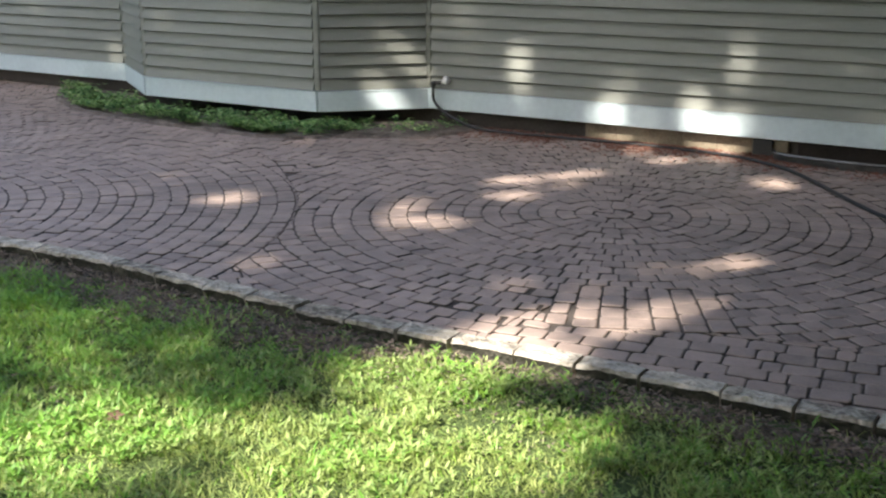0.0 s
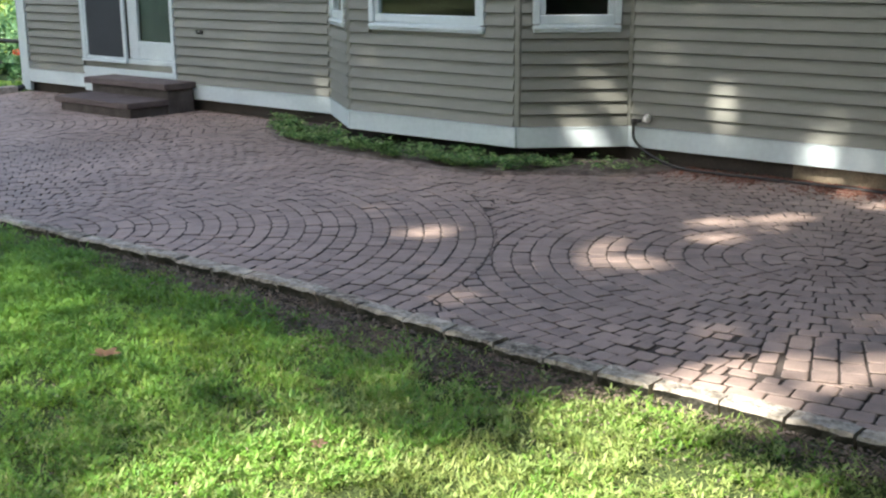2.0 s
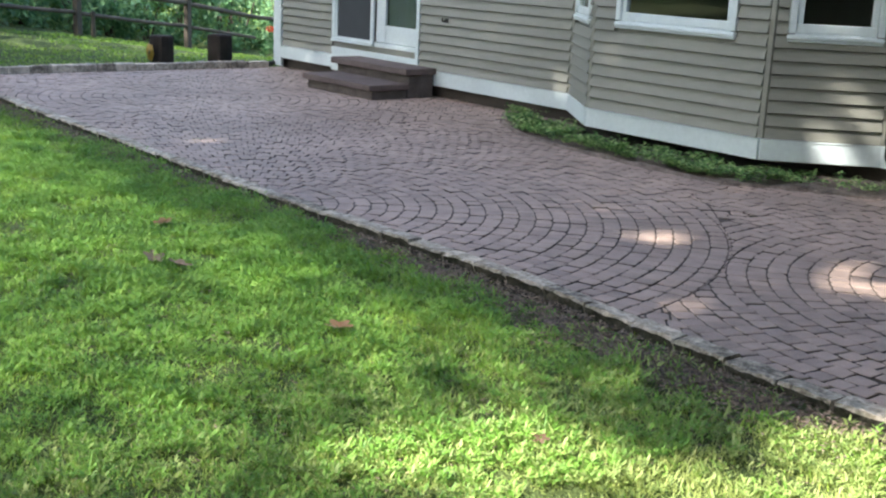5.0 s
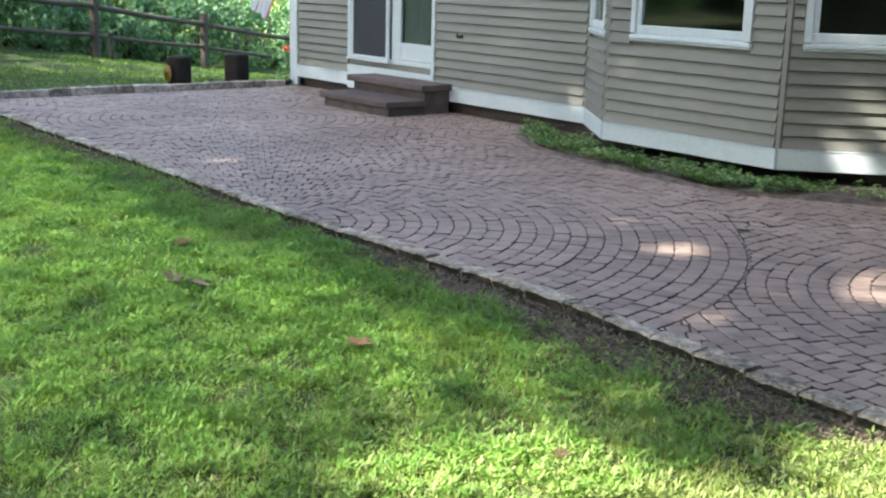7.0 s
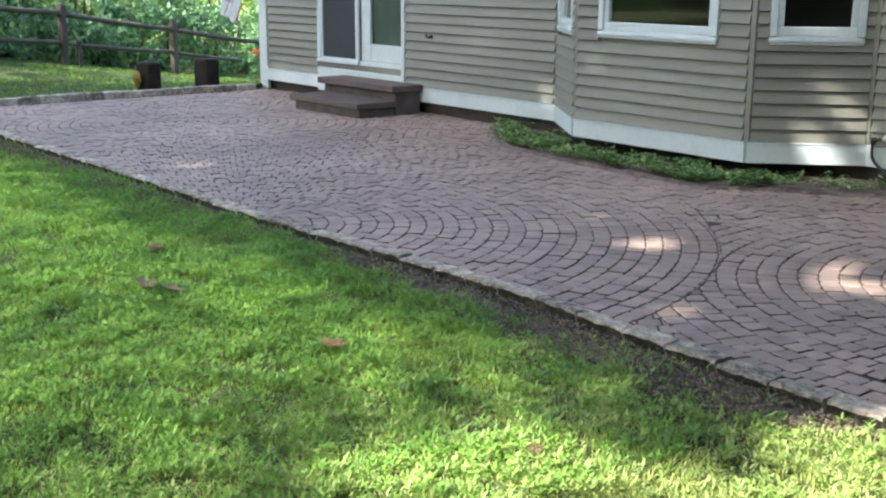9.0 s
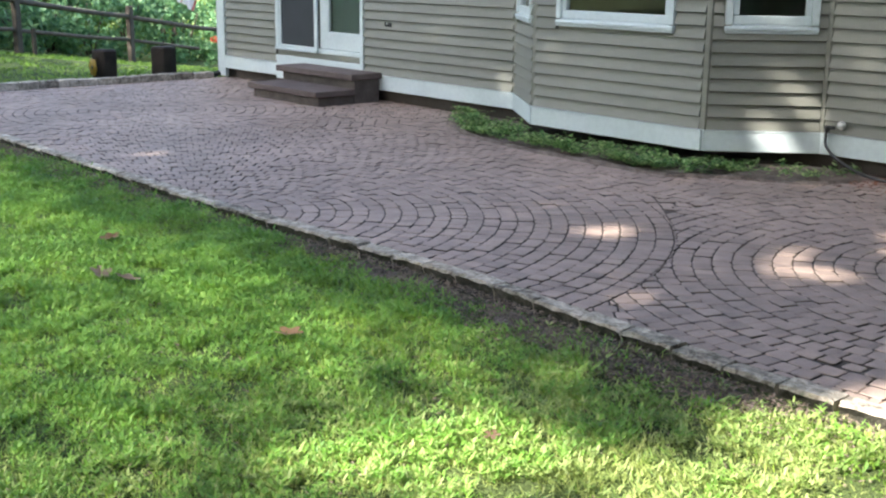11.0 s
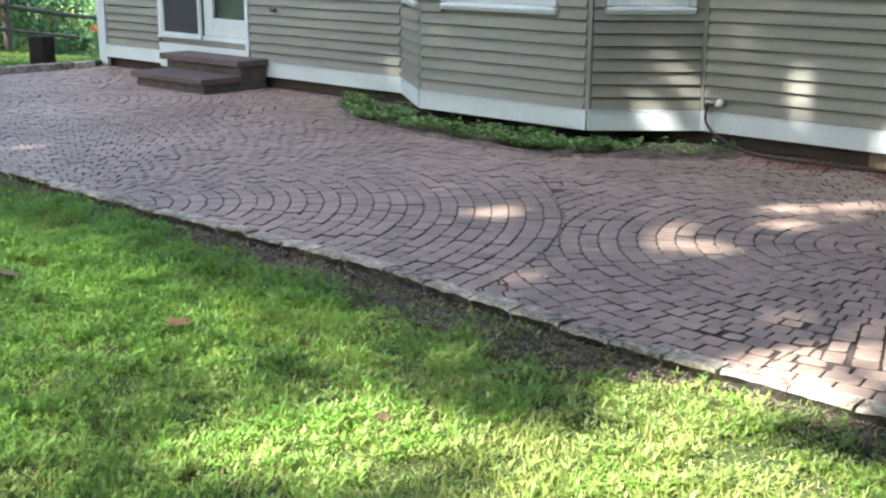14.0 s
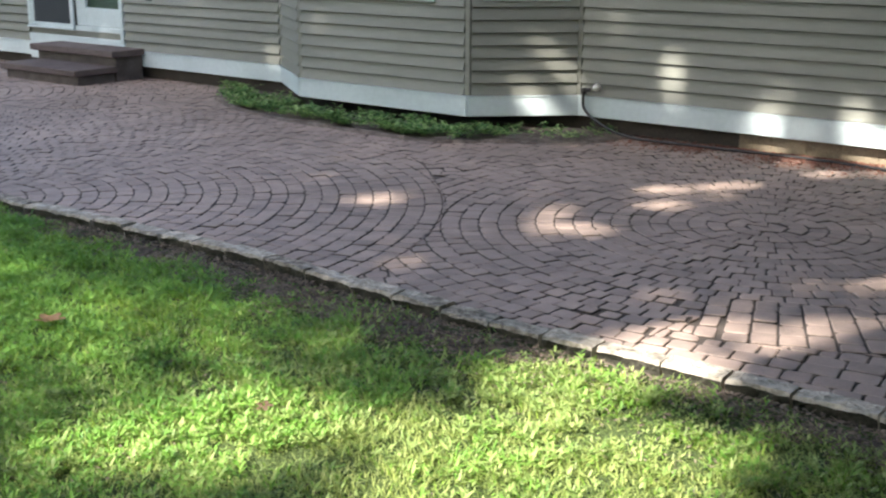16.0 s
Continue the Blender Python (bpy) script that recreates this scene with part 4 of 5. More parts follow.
def foliage(name, parent, centre, radii, n, size, material=SHRUB, seed=1):
    """A ragged mass of leaves gathered in many small clumps."""
    r = np.random.default_rng(seed)
    k = max(8, n // 60)
    v = r.normal(size=(k, 3))
    v /= np.linalg.norm(v, axis=1)[:, None]
    v *= r.uniform(0.35, 1.0, (k, 1)) ** 0.5
    cl = np.asarray(centre) + v * np.asarray(radii)
    which = r.integers(0, k, n)
    c = cl[which] + r.normal(size=(n, 3)) * np.asarray(radii) * 0.13
    c[:, 2] = np.maximum(c[:, 2], lawn_height(c[:, 0], c[:, 1]) + 0.02)
    d = r.normal(size=(n, 3)) + np.array([0, 0, 0.15])
    u = r.normal(size=(n, 3)) * 0.6 + np.array([0, 0, 1.0])
    return part_mesh(name, leaf_mesh(name, c, d, u, size * r.uniform(0.6, 1.4, n), size * 0.55 * r.uniform(0.7, 1.3, n), material, 0.12, 1), parent)


def shrub(x, y, w, h, n, seed, label, mat=SHRUB, size=0.13):
    base = float(lawn_height(np.array(x), np.array(y)))
    s = thing("shrub", label, "shrub", "shrubs behind the fence", at=(x, y, base))
    for k in range(4):
        a = k * 1.6 + seed
        part("stem", tube([(x + 0.05 * math.cos(a), y + 0.05 * math.sin(a), base - 0.05), (x + 0.2 * w * math.cos(a), y + 0.2 * w * math.sin(a), base + h * 0.45), (x + 0.4 * w * math.cos(a), y + 0.4 * w * math.sin(a), base + h * 0.8)], [0.03, 0.022, 0.01], 6), BARK, s)
    foliage("leaves", s, (x, y, base + h * 0.5), (w, w, h * 0.55), n, size, mat, seed)
    return s


# brighter copy of the leaves, with the sunlight put into the colour
SUNNY = leafy("sunlit_leaf_copy", [(0.2, (0.11, 0.21, 0.05)), (0.55, (0.24, 0.37, 0.08)), (0.9, (0.44, 0.53, 0.13))], scale=0.8)
r2 = np.random.default_rng(3)
k = 0
for s in np.arange(-6.2, 10.5, 1.1):
    p = Vector((-18.60, 8.10, 0)) + fd * float(s) + Vector((-fd.y, fd.x, 0)) * float(r2.uniform(1.3, 1.9))
    shrub(p.x, p.y, float(r2.uniform(0.75, 1.05)), float(r2.uniform(0.9, 1.7)), 1500, 100 + k, "dense dark green shrub behind the fence", SHRUB, 0.12)
    k += 1
for s in np.arange(-9.0, 13.0, 1.9):
    p = Vector((-18.60, 8.10, 0)) + fd * float(s) + Vector((-fd.y, fd.x, 0)) * float(r2.uniform(3.4, 5.2))
    shrub(p.x, p.y, float(r2.uniform(1.2, 1.7)), float(r2.uniform(2.0, 3.0)), 1800, 200 + k, "tall loose shrub with sunlit yellow-green leaves", SUNNY if s > -2 else SHRUB, 0.17)
    k += 1
for s in np.arange(-13.0, 20.0, 3.2):
    p = Vector((-18.60, 8.10, 0)) + fd * float(s) + Vector((-fd.y, fd.x, 0)) * float(r2.uniform(8.0, 11.0))
    t = thing("tree", "slim woodland tree with a leafy crown behind the shrubs", "tree", "trees behind the fence", at=(p.x, p.y, LAWN_Z))
    part("trunk", tube([(p.x, p.y, -1.2), (p.x + 0.1, p.y, 2.0), (p.x + 0.2, p.y + 0.1, 5.5)], [0.20, 0.16, 0.07], 10), BARK, t)
    foliage("crown", t, (p.x, p.y, 2.6), (2.1, 2.1, 3.2), 2600, 0.24, SUNNY if k % 2 else SHRUB, 300 + k)
    k += 1

bloom = thing("flower_clump", "clump of red-orange flowers behind the house corner", "flowers", at=(-16.5, 9.4, LAWN_Z))
foliage("leaves", bloom, (-16.5, 9.42, 0.10), (0.2, 0.2, 0.2), 260, 0.07, SHRUB, 41)
foliage("petals", bloom, (-16.5, 9.40, 0.32), (0.08, 0.08, 0.06), 90, 0.04, REDBLOOM, 42)

flag = thing("house_flag", "white, blue and red cloth flag on a slanted pole", "flag", at=(-14.13, 8.2, 1.0))
part("pole", tube([(-14.13, 8.20, 1.12), (-15.30, 8.16, 1.50)], 0.022, 8), PLASTIC, flag, "white flag pole")
def cloth(name, u0, u1, v0, v1, mat):
    bm = bmesh.new()
    grid = []
    for i in range(9):
        u_ = u0 + (u1 - u0) * i / 8
        row = []
        for j in range(7):
            v_ = v0 + (v1 - v0) * j / 6
            x = -14.75 - 0.40 * u_ + 0.05 * v_
            y = 8.18 - 0.02 * u_ - 0.14 * v_ + 0.03 * math.sin(9 * u_ + 3 * v_)
            row.append(bm.verts.new((x, y, 1.29 + 0.13 * u_ - 0.42 * v_)))
        grid.append(row)
    for i in range(8):
        for j in range(6):
            bm.faces.new((grid[i][j], grid[i + 1][j], grid[i + 1][j + 1], grid[i][j + 1]))
    bmesh.ops.solidify(bm, geom=list(bm.faces), thickness=0.003)
    part(name, bm, mat, flag)
cloth("canton", 0.55, 1.0, 0.0, 0.52, FLAGBLUE)
for u0, u1, v0, mat in ((0.0, 0.07, 0.0, FLAGRED), (0.075, 0.33, 0.0, FLAGWHITE), (0.335, 0.365, 0.0, FLAGRED), (0.37, 0.545, 0.0, FLAGWHITE), (0.55, 0.74, 0.525, FLAGWHITE), (0.745, 0.77, 0.525, FLAGRED), (0.775, 1.0, 0.525, FLAGWHITE)):
    cloth("stripe", u0, u1, v0, 1.0, mat)

# ---- shade trees over the lawn, with gaps in their crowns ----
# gaps in the crowns, by where their light falls: on the pavers (x, y, radius)
PATIO_GAPS = [(-5.65, 5.88, 0.035), (-5.28, 5.46, 0.065), (-4.62, 5.08, 0.060), (-4.50, 5.22, 0.080), (-4.42, 5.12, 0.045), (-4.0, 5.91, 0.028), (-3.49, 5.58, 0.050), (-3.40, 5.44, 0.030), (-3.36, 5.18, 0.050), (-3.13, 5.17, 0.045), (-3.06, 5.36, 0.052), (-3.24, 5.28, 0.012), (-3.50, 4.78, 0.048), (-3.27, 4.37, 0.030), (-2.86, 4.67, 0.030), (-3.51, 4.17, 0.020), (-3.28, 5.98, 0.050), (-2.98, 6.14, 0.075), (-3.15, 6.05, 0.060), (-3.11, 6.57, 0.070), (-2.98, 6.80, 0.095), (-3.28, 6.50, 0.050), (-2.84, 6.98, 0.060), (-4.27, 7.95, 0.060), (-2.62, 7.58, 0.090), (-1.78, 7.28, 0.080), (-1.66, 7.22, 0.055), (-1.33, 5.40, 0.075), (-1.42, 5.30, 0.045), (-2.25, 4.48, 0.040), (-1.90, 4.02, 0.125), (-2.02, 3.98, 0.065), (-1.90, 4.57, 0.058), (-1.70, 4.26, 0.060), (-1.45, 4.53, 0.085), (-1.68, 5.03, 0.010), (-1.51, 5.12, 0.014), (-1.33, 4.66, 0.070), (-0.69, 4.38, 0.055), (-1.46, 4.15, 0.035), (-4.53, 7.40, 0.040), (-8.7, 4.22, 0.070), (-2.9, 7.85, 0.090), (-2.3, 7.85, 0.075)]
# on the lawn and kerb (x, y, radius)
LAWN_GAPS = [(-1.66, 2.85, 0.23), (-1.43, 2.85, 0.17), (-1.60, 2.56, 0.16), (-2.05, 3.24, 0.14), (-1.90, 3.55, 0.18), (-2.22, 3.36, 0.10), (-1.98, 2.62, 0.10), (-2.47, 2.50, 0.09), (-2.68, 2.49, 0.10), (-2.90, 2.36, 0.09), (-2.95, 2.02, 0.13), (-2.80, 2.12, 0.11), (-2.50, 2.18, 0.10), (-1.97, 2.37, 0.14), (-2.05, 2.98, 0.09), (-1.62, 3.73, 0.08), (-2.25, 2.68, 0.07), (-1.30, 3.06, 0.06)]
# on the main wall (x, z, radius)
WALL_GAPS = [(-4.02, 0.56, 0.060), (-3.92, 0.56, 0.060), (-3.96, 0.44, 0.062), (-3.19, 0.20, 0.105), (-3.10, 0.20, 0.080), (-3.27, 0.22, 0.060), (-3.14, 0.44, 0.032), (-2.62, 0.23, 0.090), (-2.50, 0.20, 0.080), (-2.30, 0.19, 0.060), (-2.17, 0.17, 0.050), (-4.51, 0.86, 0.030), (-4.52, 0.74, 0.004), (-4.42, 0.50, 0.018), (-2.34, 0.80, 0.026), (-2.22, 0.60, 0.018), (-1.77, 0.78, -0.004), (-1.67, 1.02, -0.012), (-1.93, 1.10, 0.004), (-1.48, 0.80, -0.016), (-1.40, 0.64, 0.008), (-1.28, 0.24, 0.045), (-9.58, 0.91, 0.040)]
# on the bay (x, y, z, radius)
BAY_GAPS = [(-5.09, 7.87, 0.20, 0.085), (-4.92, 8.03, 0.44, 0.062), (-4.95, 8.00, 0.56, 0.045), (-4.90, 8.05, 0.36, 0.050), (-5.17, 7.80, 0.76, -0.012), (-5.17, 7.80, 1.12, 0.012), (-7.22, 7.46, 0.98, 0.012)]
GAPS = [(x, y, 0, r) for x, y, r in PATIO_GAPS] + [(x, y, 0, r) for x, y, r in LAWN_GAPS] + [(x, WALL_Y, z, r) for x, z, r in WALL_GAPS] + BAY_GAPS


def shade_tree(x, y, lo, hi, n, seed, label):
    """A big tree standing out of view behind the lawn; its crown spreads over x lo to hi."""
    t = thing("shade_tree", label, "tree", "shade trees", at=(x, y, LAWN_Z))
    part("trunk", tube([(x, y, -0.3), (x + 0.05, y, 1.5), (x, y - 0.1, 6.0), (x - 0.1, y - 0.2, 11.0)], [0.42, 0.32, 0.26, 0.12], 14), BARK, t)
    for k in range(6):
        a = k * 1.05 + seed
        e = Vector((x + 1.6 * math.cos(a), y + 1.6 * math.sin(a), 10.6))
        s = Vector((x, y - 0.1, 6.2 + 0.4 * k))
        part("limb", tube([s, s.lerp(e, 0.5) + Vector((0, 0, 0.3)), e], [0.10, 0.07, 0.03], 8), BARK, t)
    r = np.random.default_rng(seed)
    c = np.stack([r.uniform(lo, hi, n), r.uniform(-13.5, 0.6, n), 10.2 + 1.5 * r.random(n)], 1)
    c[:, 2] += 0.5 * smooth_noise(c[:, 0], c[:, 1], 0.5, 61)
    keep = np.ones(n, bool)
    sd = np.array(to_sun)
    for gx_, gy_, gz_, gr in GAPS:
        v = c - np.array([gx_, gy_, gz_])
        off = v - (v @ sd)[:, None] * sd
        keep &= np.linalg.norm(off, axis=1) > gr + 0.075
    if seed == 11:   # unseen low boughs, added to dim the eastern end of the patio
        q = np.stack([r.uniform(-2.6, 4.6, 26000), r.uniform(-3.0, 8.0, 26000), 7.6 + 1.2 * r.random(26000)], 1)
        q[:, 2] -= 4.8 * np.clip((q[:, 0] + 2.6) / 1.7, 0, 1)
        ok = r.random(26000) < np.clip((q[:, 0] + 2.8) / 1.8, 0, 1)
        for gx_, gy_, gz_, gr in GAPS:
            v = q - np.array([gx_, gy_, gz_])
            ok &= np.linalg.norm(v - (v @ sd)[:, None] * sd, axis=1) > gr + 0.09
        c, keep = np.concatenate([c, q]), np.concatenate([keep, ok])
        n = len(c)
    # smaller, fewer leaves over the western lawn, to leave it half lit
    ground_x, ground_y = c[:, 0] - sd[0] / sd[2] * c[:, 2], c[:, 1] - sd[1] / sd[2] * c[:, 2]
    thin = (ground_x < -2.4 - 0.6 * smooth_noise(c[:, 0], c[:, 1], 1.0, 71)) & (ground_y < 3.02 + 0.4 * smooth_noise(c[:, 0], c[:, 1], 0.8, 72))
    size = np.where(thin, np.interp(ground_x, [-4.0, -2.8], [0.495, 0.62]), 1.0)
    # leaves also shrunk where the nearer lawn needs more sun
    clearing = (ground_x < -1.05) & (ground_x > -2.9) & (ground_y < 3.3) & (ground_y > 1.6)
    size = np.where(clearing & ~thin, 0.68, size)
    keep &= ~(thin & (r.random(n) < THIN))
    c, size = c[keep], size[keep]
    m = len(c)
    d = r.normal(size=(m, 3)) * np.array([1, 1, 0.4])
    u = r.normal(size=(m, 3)) * 0.5 + sd
    part_mesh("crown", leaf_mesh("crown", c, d, u, size * r.uniform(0.14, 0.24, m), size * r.uniform(0.10, 0.17, m), CANOPY, 0.08, 1), t)
    return t


THIN = 0.13
shade_tree(4.6, -6.6, -6.2, 3.6, 62000, 11, "large broad-crowned tree behind the lawn")
shade_tree(-17.5, -8.2, -17.0, -6.2, 68000, 12, "large broad-crowned tree behind the lawn")
# unseen third crown, added to soften the sun on the far garden
shade_tree(-24.5, -7.0, -26.0, -16.0, 13000, 13, "large broad-crowned tree behind the lawn")

# ---- unseen woods added behind and beside the lawn to block low sky light ----
k = 0
# the last four are added close on the east to darken that end
for x, y, w, h in [(-34, -13, 3.4, 8.5), (-27, -17, 3.6, 9.0), (-20, -19, 3.4, 8.0), (-13, -18, 3.6, 9.0), (-6, -19, 3.4, 8.5), (1, -18, 3.6, 9.5), (8, -16, 3.4, 9.0), (13, -11, 3.4, 9.0), (12, -5, 3.2, 8.5), (9.5, 0.5, 2.8, 8.5), (8.5, 5.0, 2.6, 8.0), (-36, -6, 3.2, 8.0), (5.6, -2.4, 2.0, 7.0), (2.7, 1.2, 1.4, 5.5), (2.3, 4.0, 1.3, 5.5), (2.2, 6.4, 1.2, 5.5)]:
    t = thing("sky_block_tree", "unseen leafy tree added to block sky light", "tree", "trees round the garden", at=(x, y, LAWN_Z))
    part("trunk", tube([(x, y, -0.3), (x + 0.1, y, 3.0), (x, y + 0.1, h * 0.8)], [0.32, 0.25, 0.08], 10), BARK, t)
    foliage("crown", t, (x, y, h * 0.52), (w, w, h * 0.52), 4200, 0.55 if w > 1.5 else 0.30, CANOPY, 500 + k)
    k += 1

# brick crumbs along the foot of the wall
n = 9000
x, y = rng.uniform(-4.4, -0.9, n), 8.16 - np.abs(rng.normal(0, 0.20, n))
keep = rng.random(n) < 1.3 * smooth_noise(x, y, 3.5, 97) - 0.15
x, y = x[keep], y[keep]
n = len(x)
a = rng.uniform(0, 2 * np.pi, n)
d = np.stack([np.cos(a), np.sin(a), rng.uniform(-0.1, 0.3, n)], 1)
u = np.stack([rng.normal(0, 0.4, n), rng.normal(0, 0.4, n), np.ones(n)], 1)
CRUMB = surface("brick_crumb", [(0.3, (0.17, 0.080, 0.058)), (0.7, (0.33, 0.150, 0.100))], scale=20, fine=90, rough=0.95, bump=0.3)
tagged(new("brick_crumbs", leaf_mesh("brick_crumbs", np.stack([x, y, 0.002 + 0.006 * rng.random(n)], 1), d, u, rng.uniform(0.010, 0.036, n), rng.uniform(0.008, 0.022, n), CRUMB, 0.2, 1)), "orange-red brick crumbs and mulch at the foot of the wall", "crumbs", kind="stuff")

# ---- kerb ----
kerb = thing("kerb", "rough grey granite block kerb along the lawn", "kerb", kind="structure")
far_kerb = thing("kerb_far", "raised grey granite block kerb at the end of the patio", "kerb", kind="structure")
rk = random.Random(5)


def granite_block(length, w, h):
    """A split block with uneven edges, lengthwise on x, its top at z 0."""
    bm = bmesh.new()
    nx_ = 6
    rows = []
    for i in range(nx_ + 1):
        x = length * (i / nx_ - 0.5)
        e = 0.004 if 0 < i < nx_ else 0.0
        inset = 0.006 if i in (0, nx_) else 0.0
        j = lambda s: rk.uniform(-s, s)
        rows.append([bm.verts.new(p) for p in (
            (x + j(e), -w / 2 + 0.030 + j(0.004), -h), (x + j(e), -w / 2 + 0.012 + j(0.006), -0.045 + j(0.006)), (x + j(e), -w / 2 + j(0.005), -0.014 - inset * 0.5 + j(0.004)), (x + j(e), -w / 2 + 0.008 + j(0.004), -inset * 0.4 + j(0.005)),
            (x + j(e), w / 2 - 0.022 + j(0.006), -inset * 0.4 + j(0.005)), (x + j(e), w / 2 - 0.006 + j(0.003), -0.008 - inset * 0.5), (x + j(e), w / 2, -h))])
    # lawn-side faces take the darkened copy, painted as if in shade
    for a, b in zip(rows, rows[1:]):
        for k in range(6):
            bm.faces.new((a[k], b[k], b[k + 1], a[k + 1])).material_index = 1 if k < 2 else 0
    bm.faces.new(rows[0])
    bm.faces.new(rows[-1][::-1])
    return bm


x = -14.30
while x < 2.6:
    ln = rk.uniform(0.245, 0.315)
    xc = x + ln / 2
    y0, y1 = kerb_y(x), kerb_y(x + ln)
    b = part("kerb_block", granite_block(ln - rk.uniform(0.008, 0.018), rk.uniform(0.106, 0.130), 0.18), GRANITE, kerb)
    b.data.materials.append(SHADED_GRANITE)
    b.matrix_basis = pose(xc, 3.730 + (y0 + y1) / 2 + rk.uniform(-0.006, 0.006), 0.010 + rk.uniform(-0.008, 0.008), rk.uniform(-2.5, 2.5), rk.uniform(-1.2, 1.2), math.degrees(math.atan2(y1 - y0, ln)) + rk.uniform(-0.7, 0.7))
    x += ln
y = 3.80
while y < 7.75:
    ln = rk.uniform(0.24, 0.32)
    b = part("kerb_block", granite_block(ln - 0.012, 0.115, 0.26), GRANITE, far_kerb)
    b.data.materials.append(SHADED_GRANITE)
    b.matrix_basis = pose(-14.05 + 0.03 * math.sin(y), y + ln / 2, 0.085 + rk.uniform(-0.008, 0.008), rk.uniform(-1, 1), 0, -90 + rk.uniform(-2, 2))
    y += ln

# ---- patio ----
patio = thing("patio", "brown clay paver patio laid in circles with dark joints", "patio", kind="structure")
part("joint_bed", prism([(x, 3.745 + kerb_y(x)) for x in np.linspace(-14.06, 3.0, 60).tolist()] + [(3.0, WALL_Y + 0.10), (-14.06, WALL_Y + 0.10)], -0.155, -0.011), SAND, patio, "dark sand between the pavers")
C1, R1 = (-2.33, 5.97), 21 * 0.1072 + 0.012
C2, R2 = (-6.492, 3.44), 28 * 0.1061 + 0.049
C3, R3 = (-11.40, 5.55), 18 * 0.107 + 0.03
COURSE, LENGTH = 0.107, 0.118
FAN_C, FAN_R, FAN_A = (-3.10, 8.06), (3.62, 4.20), (-73.0, -62.0)      # stones laid in columns below the first circle


def pattern(x, y):
    """Which laying pattern covers a place."""
    d1, d2, d3 = math.hypot(x - C1[0], y - C1[1]), math.hypot(x - C2[0], y - C2[1]), math.hypot(x - C3[0], y - C3[1])
    if FAN_R[0] < math.hypot(x - FAN_C[0], y - FAN_C[1]) < FAN_R[1] and FAN_A[0] < math.degrees(math.atan2(y - FAN_C[1], x - FAN_C[0])) < FAN_A[1]:
        return 4
    if d2 < float(np.interp(math.degrees(math.atan2(y - C2[1], x - C2[0])), [0, 50, 80, 95, 150, 180], [R2, R2 + 0.02, R2 + 0.26, 3.9, 3.9, 3.3])):
        return 2
    if d1 < R1 and not (x > -2.0 and y < 4.22 + 0.16 * (x + 1.8)):
        return 1
    if d3 < R3:
        return 3
    if x > -2.85 and y < 5.6:
        return 7
    if x > -4.9 and y < 5.5:
        return 6
    if x > -4.6:
        return 5
    if y > 6.2 and x > -9.0:
        return 5
    return 6


def laid(x, y):
    return y > 3.775 + kerb_y(x) and -13.99 < x < 2.4 and y < WALL_Y + 0.09 and not bool(inside_poly(np.array(x), np.array(y), BED_AREA)) and not (BAY[0][0] < x < BAY[3][0] and y > 7.45)


rp = random.Random(9)
stones = []      # centre and four corners relative to it


def lay(corners, code):
    """Lay one paver, cut straight where it would leave its pattern or the patio."""
    corners = [(px, min(WALL_Y + 0.085, max(py, 3.780 + kerb_y(px)))) for px, py in corners]

    def fits(p):
        return pattern(*p) == code and laid(*p)

    inside = [fits(p) for p in corners]
    if not any(inside):
        return
    rim = []
    for p, q, a, c in zip(corners, corners[1:] + corners[:1], inside, inside[1:] + inside[:1]):
        if a:
            rim.append(p)
        if a != c:
            lo, hi = (p, q) if a else (q, p)
            for _ in range(6):
                mid = ((lo[0] + hi[0]) / 2, (lo[1] + hi[1]) / 2)
                lo, hi = (mid, hi) if fits(mid) else (lo, mid)
            rim.append(lo)
    n = len(rim)
    area = 0.5 * abs(sum(rim[i][0] * rim[(i + 1) % n][1] - rim[(i + 1) % n][0] * rim[i][1] for i in range(n)))
    if n < 3 or area < 0.0002:
        return
    cx, cy = sum(p[0] for p in rim) / n, sum(p[1] for p in rim) / n
    f = 1.0 if all(inside) else 0.96
    stones.append((cx, cy, [(f * (px - cx), f * (py - cy)) for px, py in rim]))


for code, (cx, cy), rad, course, start in ((1, C1, R1, 0.1072, 0.012), (2, C2, 3.9, 0.1061, 0.049), (3, C3, R3, COURSE, 0.03)):
    ring = 0
    while (ring - 1) * course < rad + 0.2:
        r0, r1 = max(0.012, (ring - 1) * course + start), ring * course + start
        if r1 < 0.04:
            ring += 1
            continue
        band = (ring // 4) * 4 + 2 if ring > 5 else ring + 0.0      # rings of one band share their count and break joint
        m = max(5, round(2 * math.pi * ((band - 0.5) * course + start) / (0.108 if ring > 5 else 0.100)))
        turn = band * 1.3 + (ring % 2) * math.pi / m + rp.uniform(-0.08, 0.08) / m
        g, ga = 0.0030, 0.0034 / ((r0 + r1) / 2)
        for k in range(m):
            a0, a1 = turn + 2 * math.pi * k / m + ga + rp.uniform(-0.004, 0.004) / r1, turn + 2 * math.pi * (k + 1) / m - ga
            lay([(cx + r * math.cos(a), cy + r * math.sin(a)) for r, a in ((r0 + g, a0), (r1 - g, a0), (r1 - g, a1), (r0 + g, a1))], code)
        ring += 1
for k in range(7):
    a0, a1 = (radians(FAN_A[0] + 1.5714 * (k + e)) for e in (0, 1))
    r0 = FAN_R[0] - (0.07 if k % 2 else 0.0)
    while r0 < FAN_R[1]:
        r1 = r0 + rp.uniform(0.120, 0.150)
        ga = 0.0050 / r1
        lay([(FAN_C[0] + r * math.cos(a), FAN_C[1] + r * math.sin(a)) for r, a in ((r0 + 0.003, a0 + ga), (r1 - 0.003, a0 + ga), (r1 - 0.003, a1 - ga), (r0 + 0.003, a1 - ga))], 4)
        r0 = r1
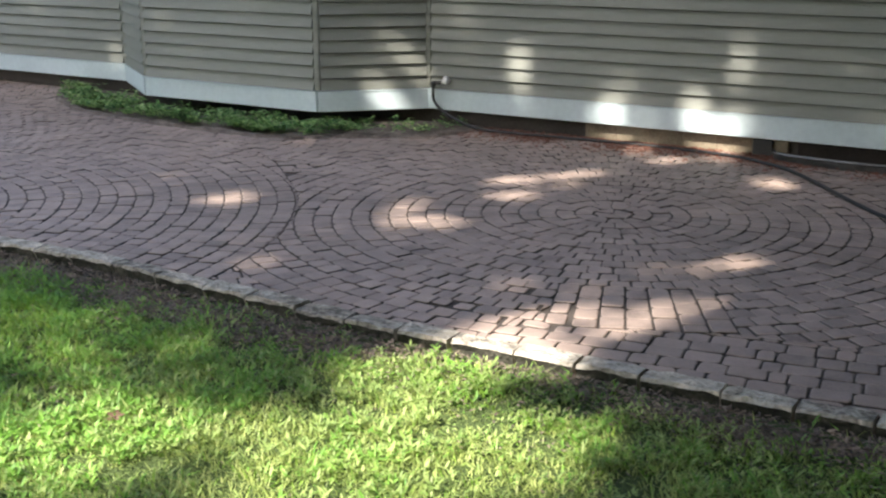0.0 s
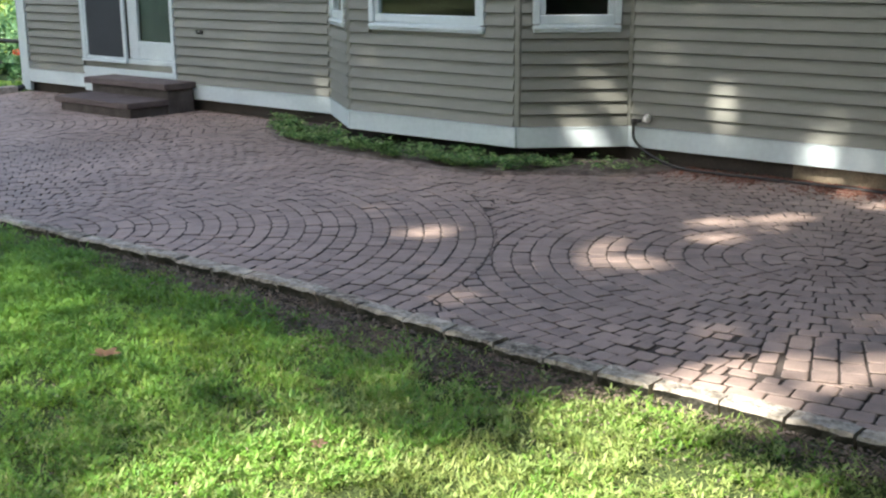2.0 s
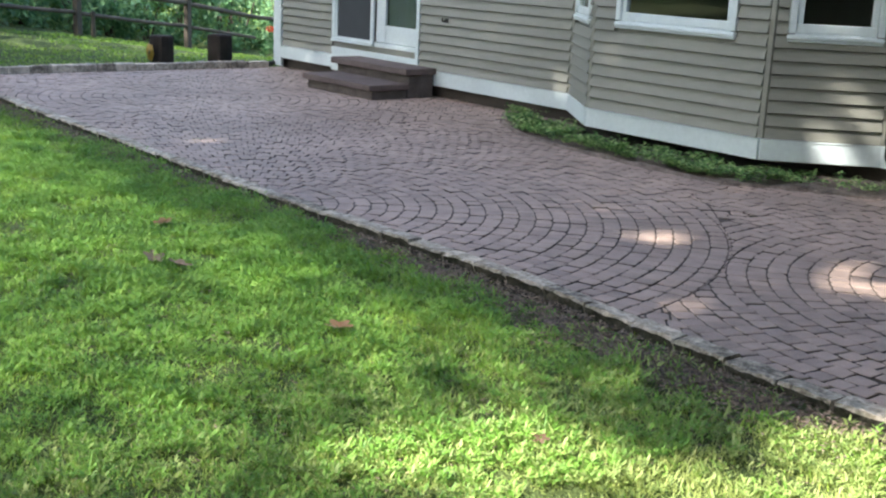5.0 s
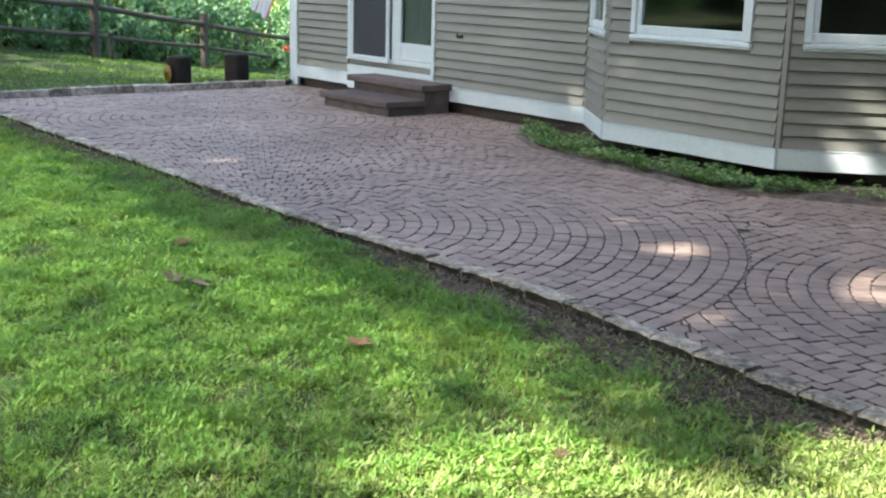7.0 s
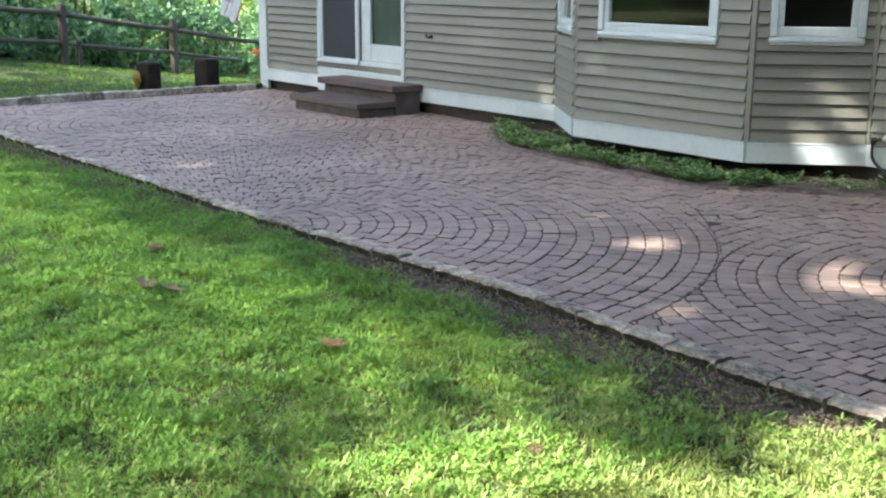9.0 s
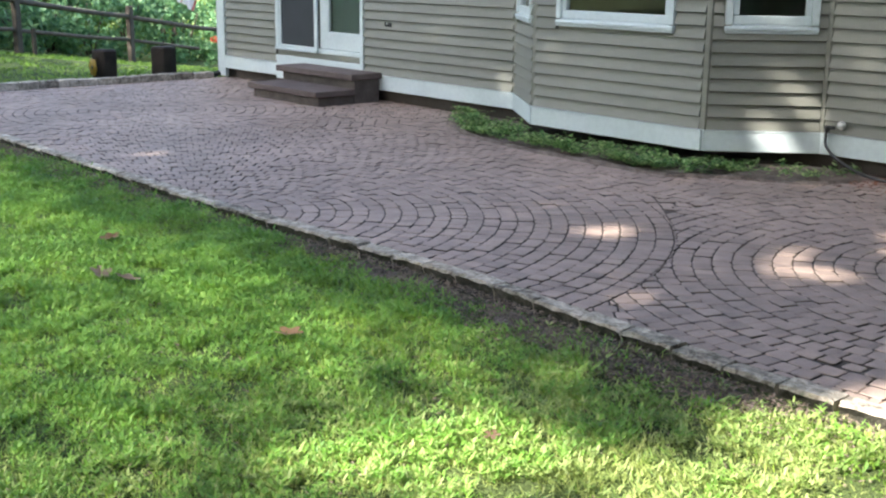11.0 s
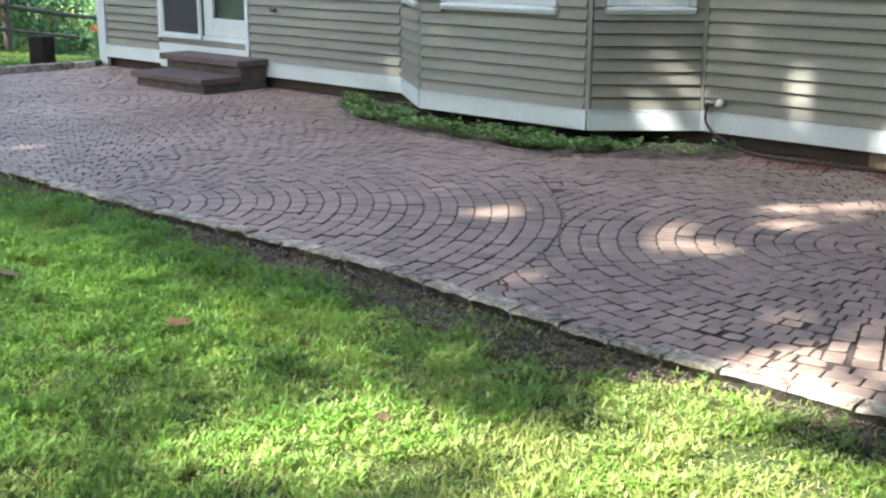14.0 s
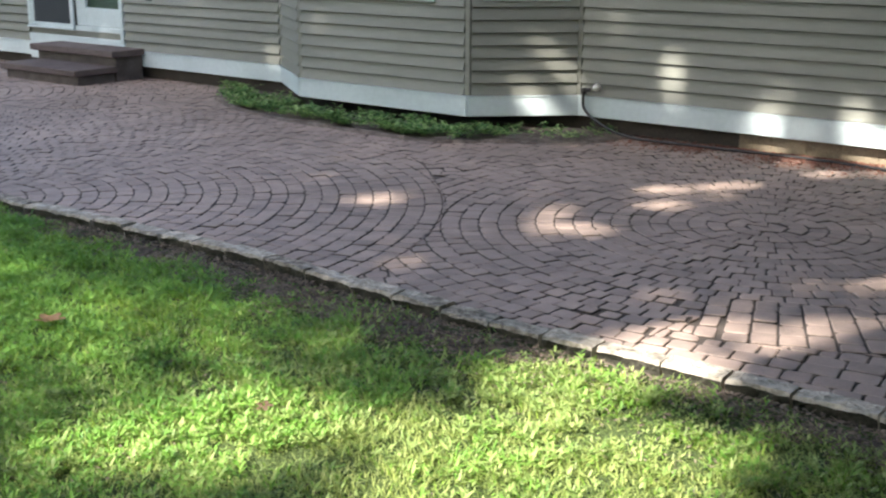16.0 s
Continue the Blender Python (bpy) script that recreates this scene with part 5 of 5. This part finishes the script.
for code, (ox, oy), turn, (x0, x1, y0, y1) in ((5, (-2.0, 3.78), 1.0, (-8, 5, -0.3, 5)), (7, (-2.0, 3.60), 8.0, (-3, 5, -0.5, 3)), (6, (-7.0, 5.0), 45.0, (-9, 9, -9, 9))):
    ca, sa = math.cos(radians(turn)), math.sin(radians(turn))
    j = 0
    v = y0
    while v < y1:
        u = x0 + (0.5 * LENGTH if j % 2 else 0.0) + rp.uniform(-0.02, 0.02)
        while u < x1:
            ln = LENGTH * (rp.choice((0.62, 0.95, 1.25, 1.25)) if code in (5, 7) else rp.uniform(0.95, 1.06))
            cc = [(u + 0.0036, v + 0.0032), (u + ln - 0.0036, v + 0.0032), (u + ln - 0.0036, v + COURSE - 0.0032), (u + 0.0036, v + COURSE - 0.0032)]
            lay([(ox + ca * p - sa * q, oy + sa * p + ca * q) for p, q in cc], code)
            u += ln
        v += COURSE
        j += 1


def stone_shape(out, wob):
    """Base, shoulder and worn top of one tumbled paver with knocked-off corners."""
    n = len(out)
    if sum(out[i][0] * out[(i + 1) % n][1] - out[(i + 1) % n][0] * out[i][1] for i in range(n)) < 0:
        out = out[::-1]
    rim = []
    for i in range(n):
        p, a, c = Vector(out[i]), Vector(out[i - 1]), Vector(out[(i + 1) % n])
        for q in (a, c):
            e = q - p
            cut = min(wob.uniform(0.005, 0.015), e.length * 0.3)
            rim.append(p + (e * (cut / e.length) if e.length > 1e-6 else e) + Vector((wob.uniform(-0.0022, 0.0022), wob.uniform(-0.0022, 0.0022))))
    k2 = len(rim)
    ver = [(p.x, p.y, -0.030) for p in rim] + [(p.x, p.y, -0.0035) for p in rim]
    for p in rim:
        f = max(0.2, 1 - 0.006 / max(0.02, p.length))
        ver.append((p.x * f, p.y * f, wob.uniform(-0.001, 0.001)))
    fac = [tuple(range(2 * k2, 3 * k2))]
    for i in range(k2):
        k = (i + 1) % k2
        fac += [(i, k, k2 + k, k2 + i), (k2 + i, k2 + k, 2 * k2 + k, 2 * k2 + i)]
    return ver, fac


# a few stones near the kerb have slipped apart and left holes
for hx, hy, fx, fy in ((-2.18, 4.38, 0.80, 0.72), (-2.36, 4.13, 0.74, 0.82), (-2.24, 4.10, 0.82, 0.74), (-1.90, 4.27, 0.74, 0.86), (-1.85, 4.00, 0.85, 0.78), (-2.08, 4.03, 0.78, 0.85), (-1.87, 4.16, 0.80, 0.85), (-2.05, 4.24, 0.86, 0.80)):
    k = min(range(len(stones)), key=lambda q: math.hypot(stones[q][0] - hx, stones[q][1] - hy))
    cx, cy, out = stones[k]
    stones[k] = (cx - 0.010, cy + 0.008, [(fx * p, fy * q) for p, q in out])
stones.sort(key=lambda s: math.hypot(s[0] + 1.9, s[1] - 3.6))
all_v, all_f = [], []
rest_sides = []      # dirt-stained flanks, clean top and shoulder
for i, (cx, cy, out) in enumerate(stones):
    ver, fac = stone_shape(out, rp)
    sides = [0] + [1, 0] * (len(fac) // 2)
    lift, tx, ty = rp.uniform(-0.0045, 0.0025), rp.gauss(0, 0.6), rp.gauss(0, 0.6)
    if i < 300:
        me = mesh_of("paver", ver, fac, PAVER)
        me.materials.append(SAND)
        me.polygons.foreach_set("material_index", sides)
        ob = part_mesh("paver", me, patio)
        ob.matrix_basis = pose(cx, cy, lift, tx, ty, 0)
    else:
        sx_, sy_ = math.tan(radians(ty)), math.tan(radians(tx))
        b = len(all_v)
        rest_sides += sides
        all_v += [(cx + p, cy + q, lift + z - sx_ * p + sy_ * q) for p, q, z in ver]
        all_f += [tuple(b + k for k in f) for f in fac]
field = mesh_of("paver_field", all_v, all_f, PAVER_REST)
field.materials.append(SAND)
field.polygons.foreach_set("material_index", rest_sides)
rest = part_mesh("paver_field", field, patio)
tagged(rest, kind="stuff")
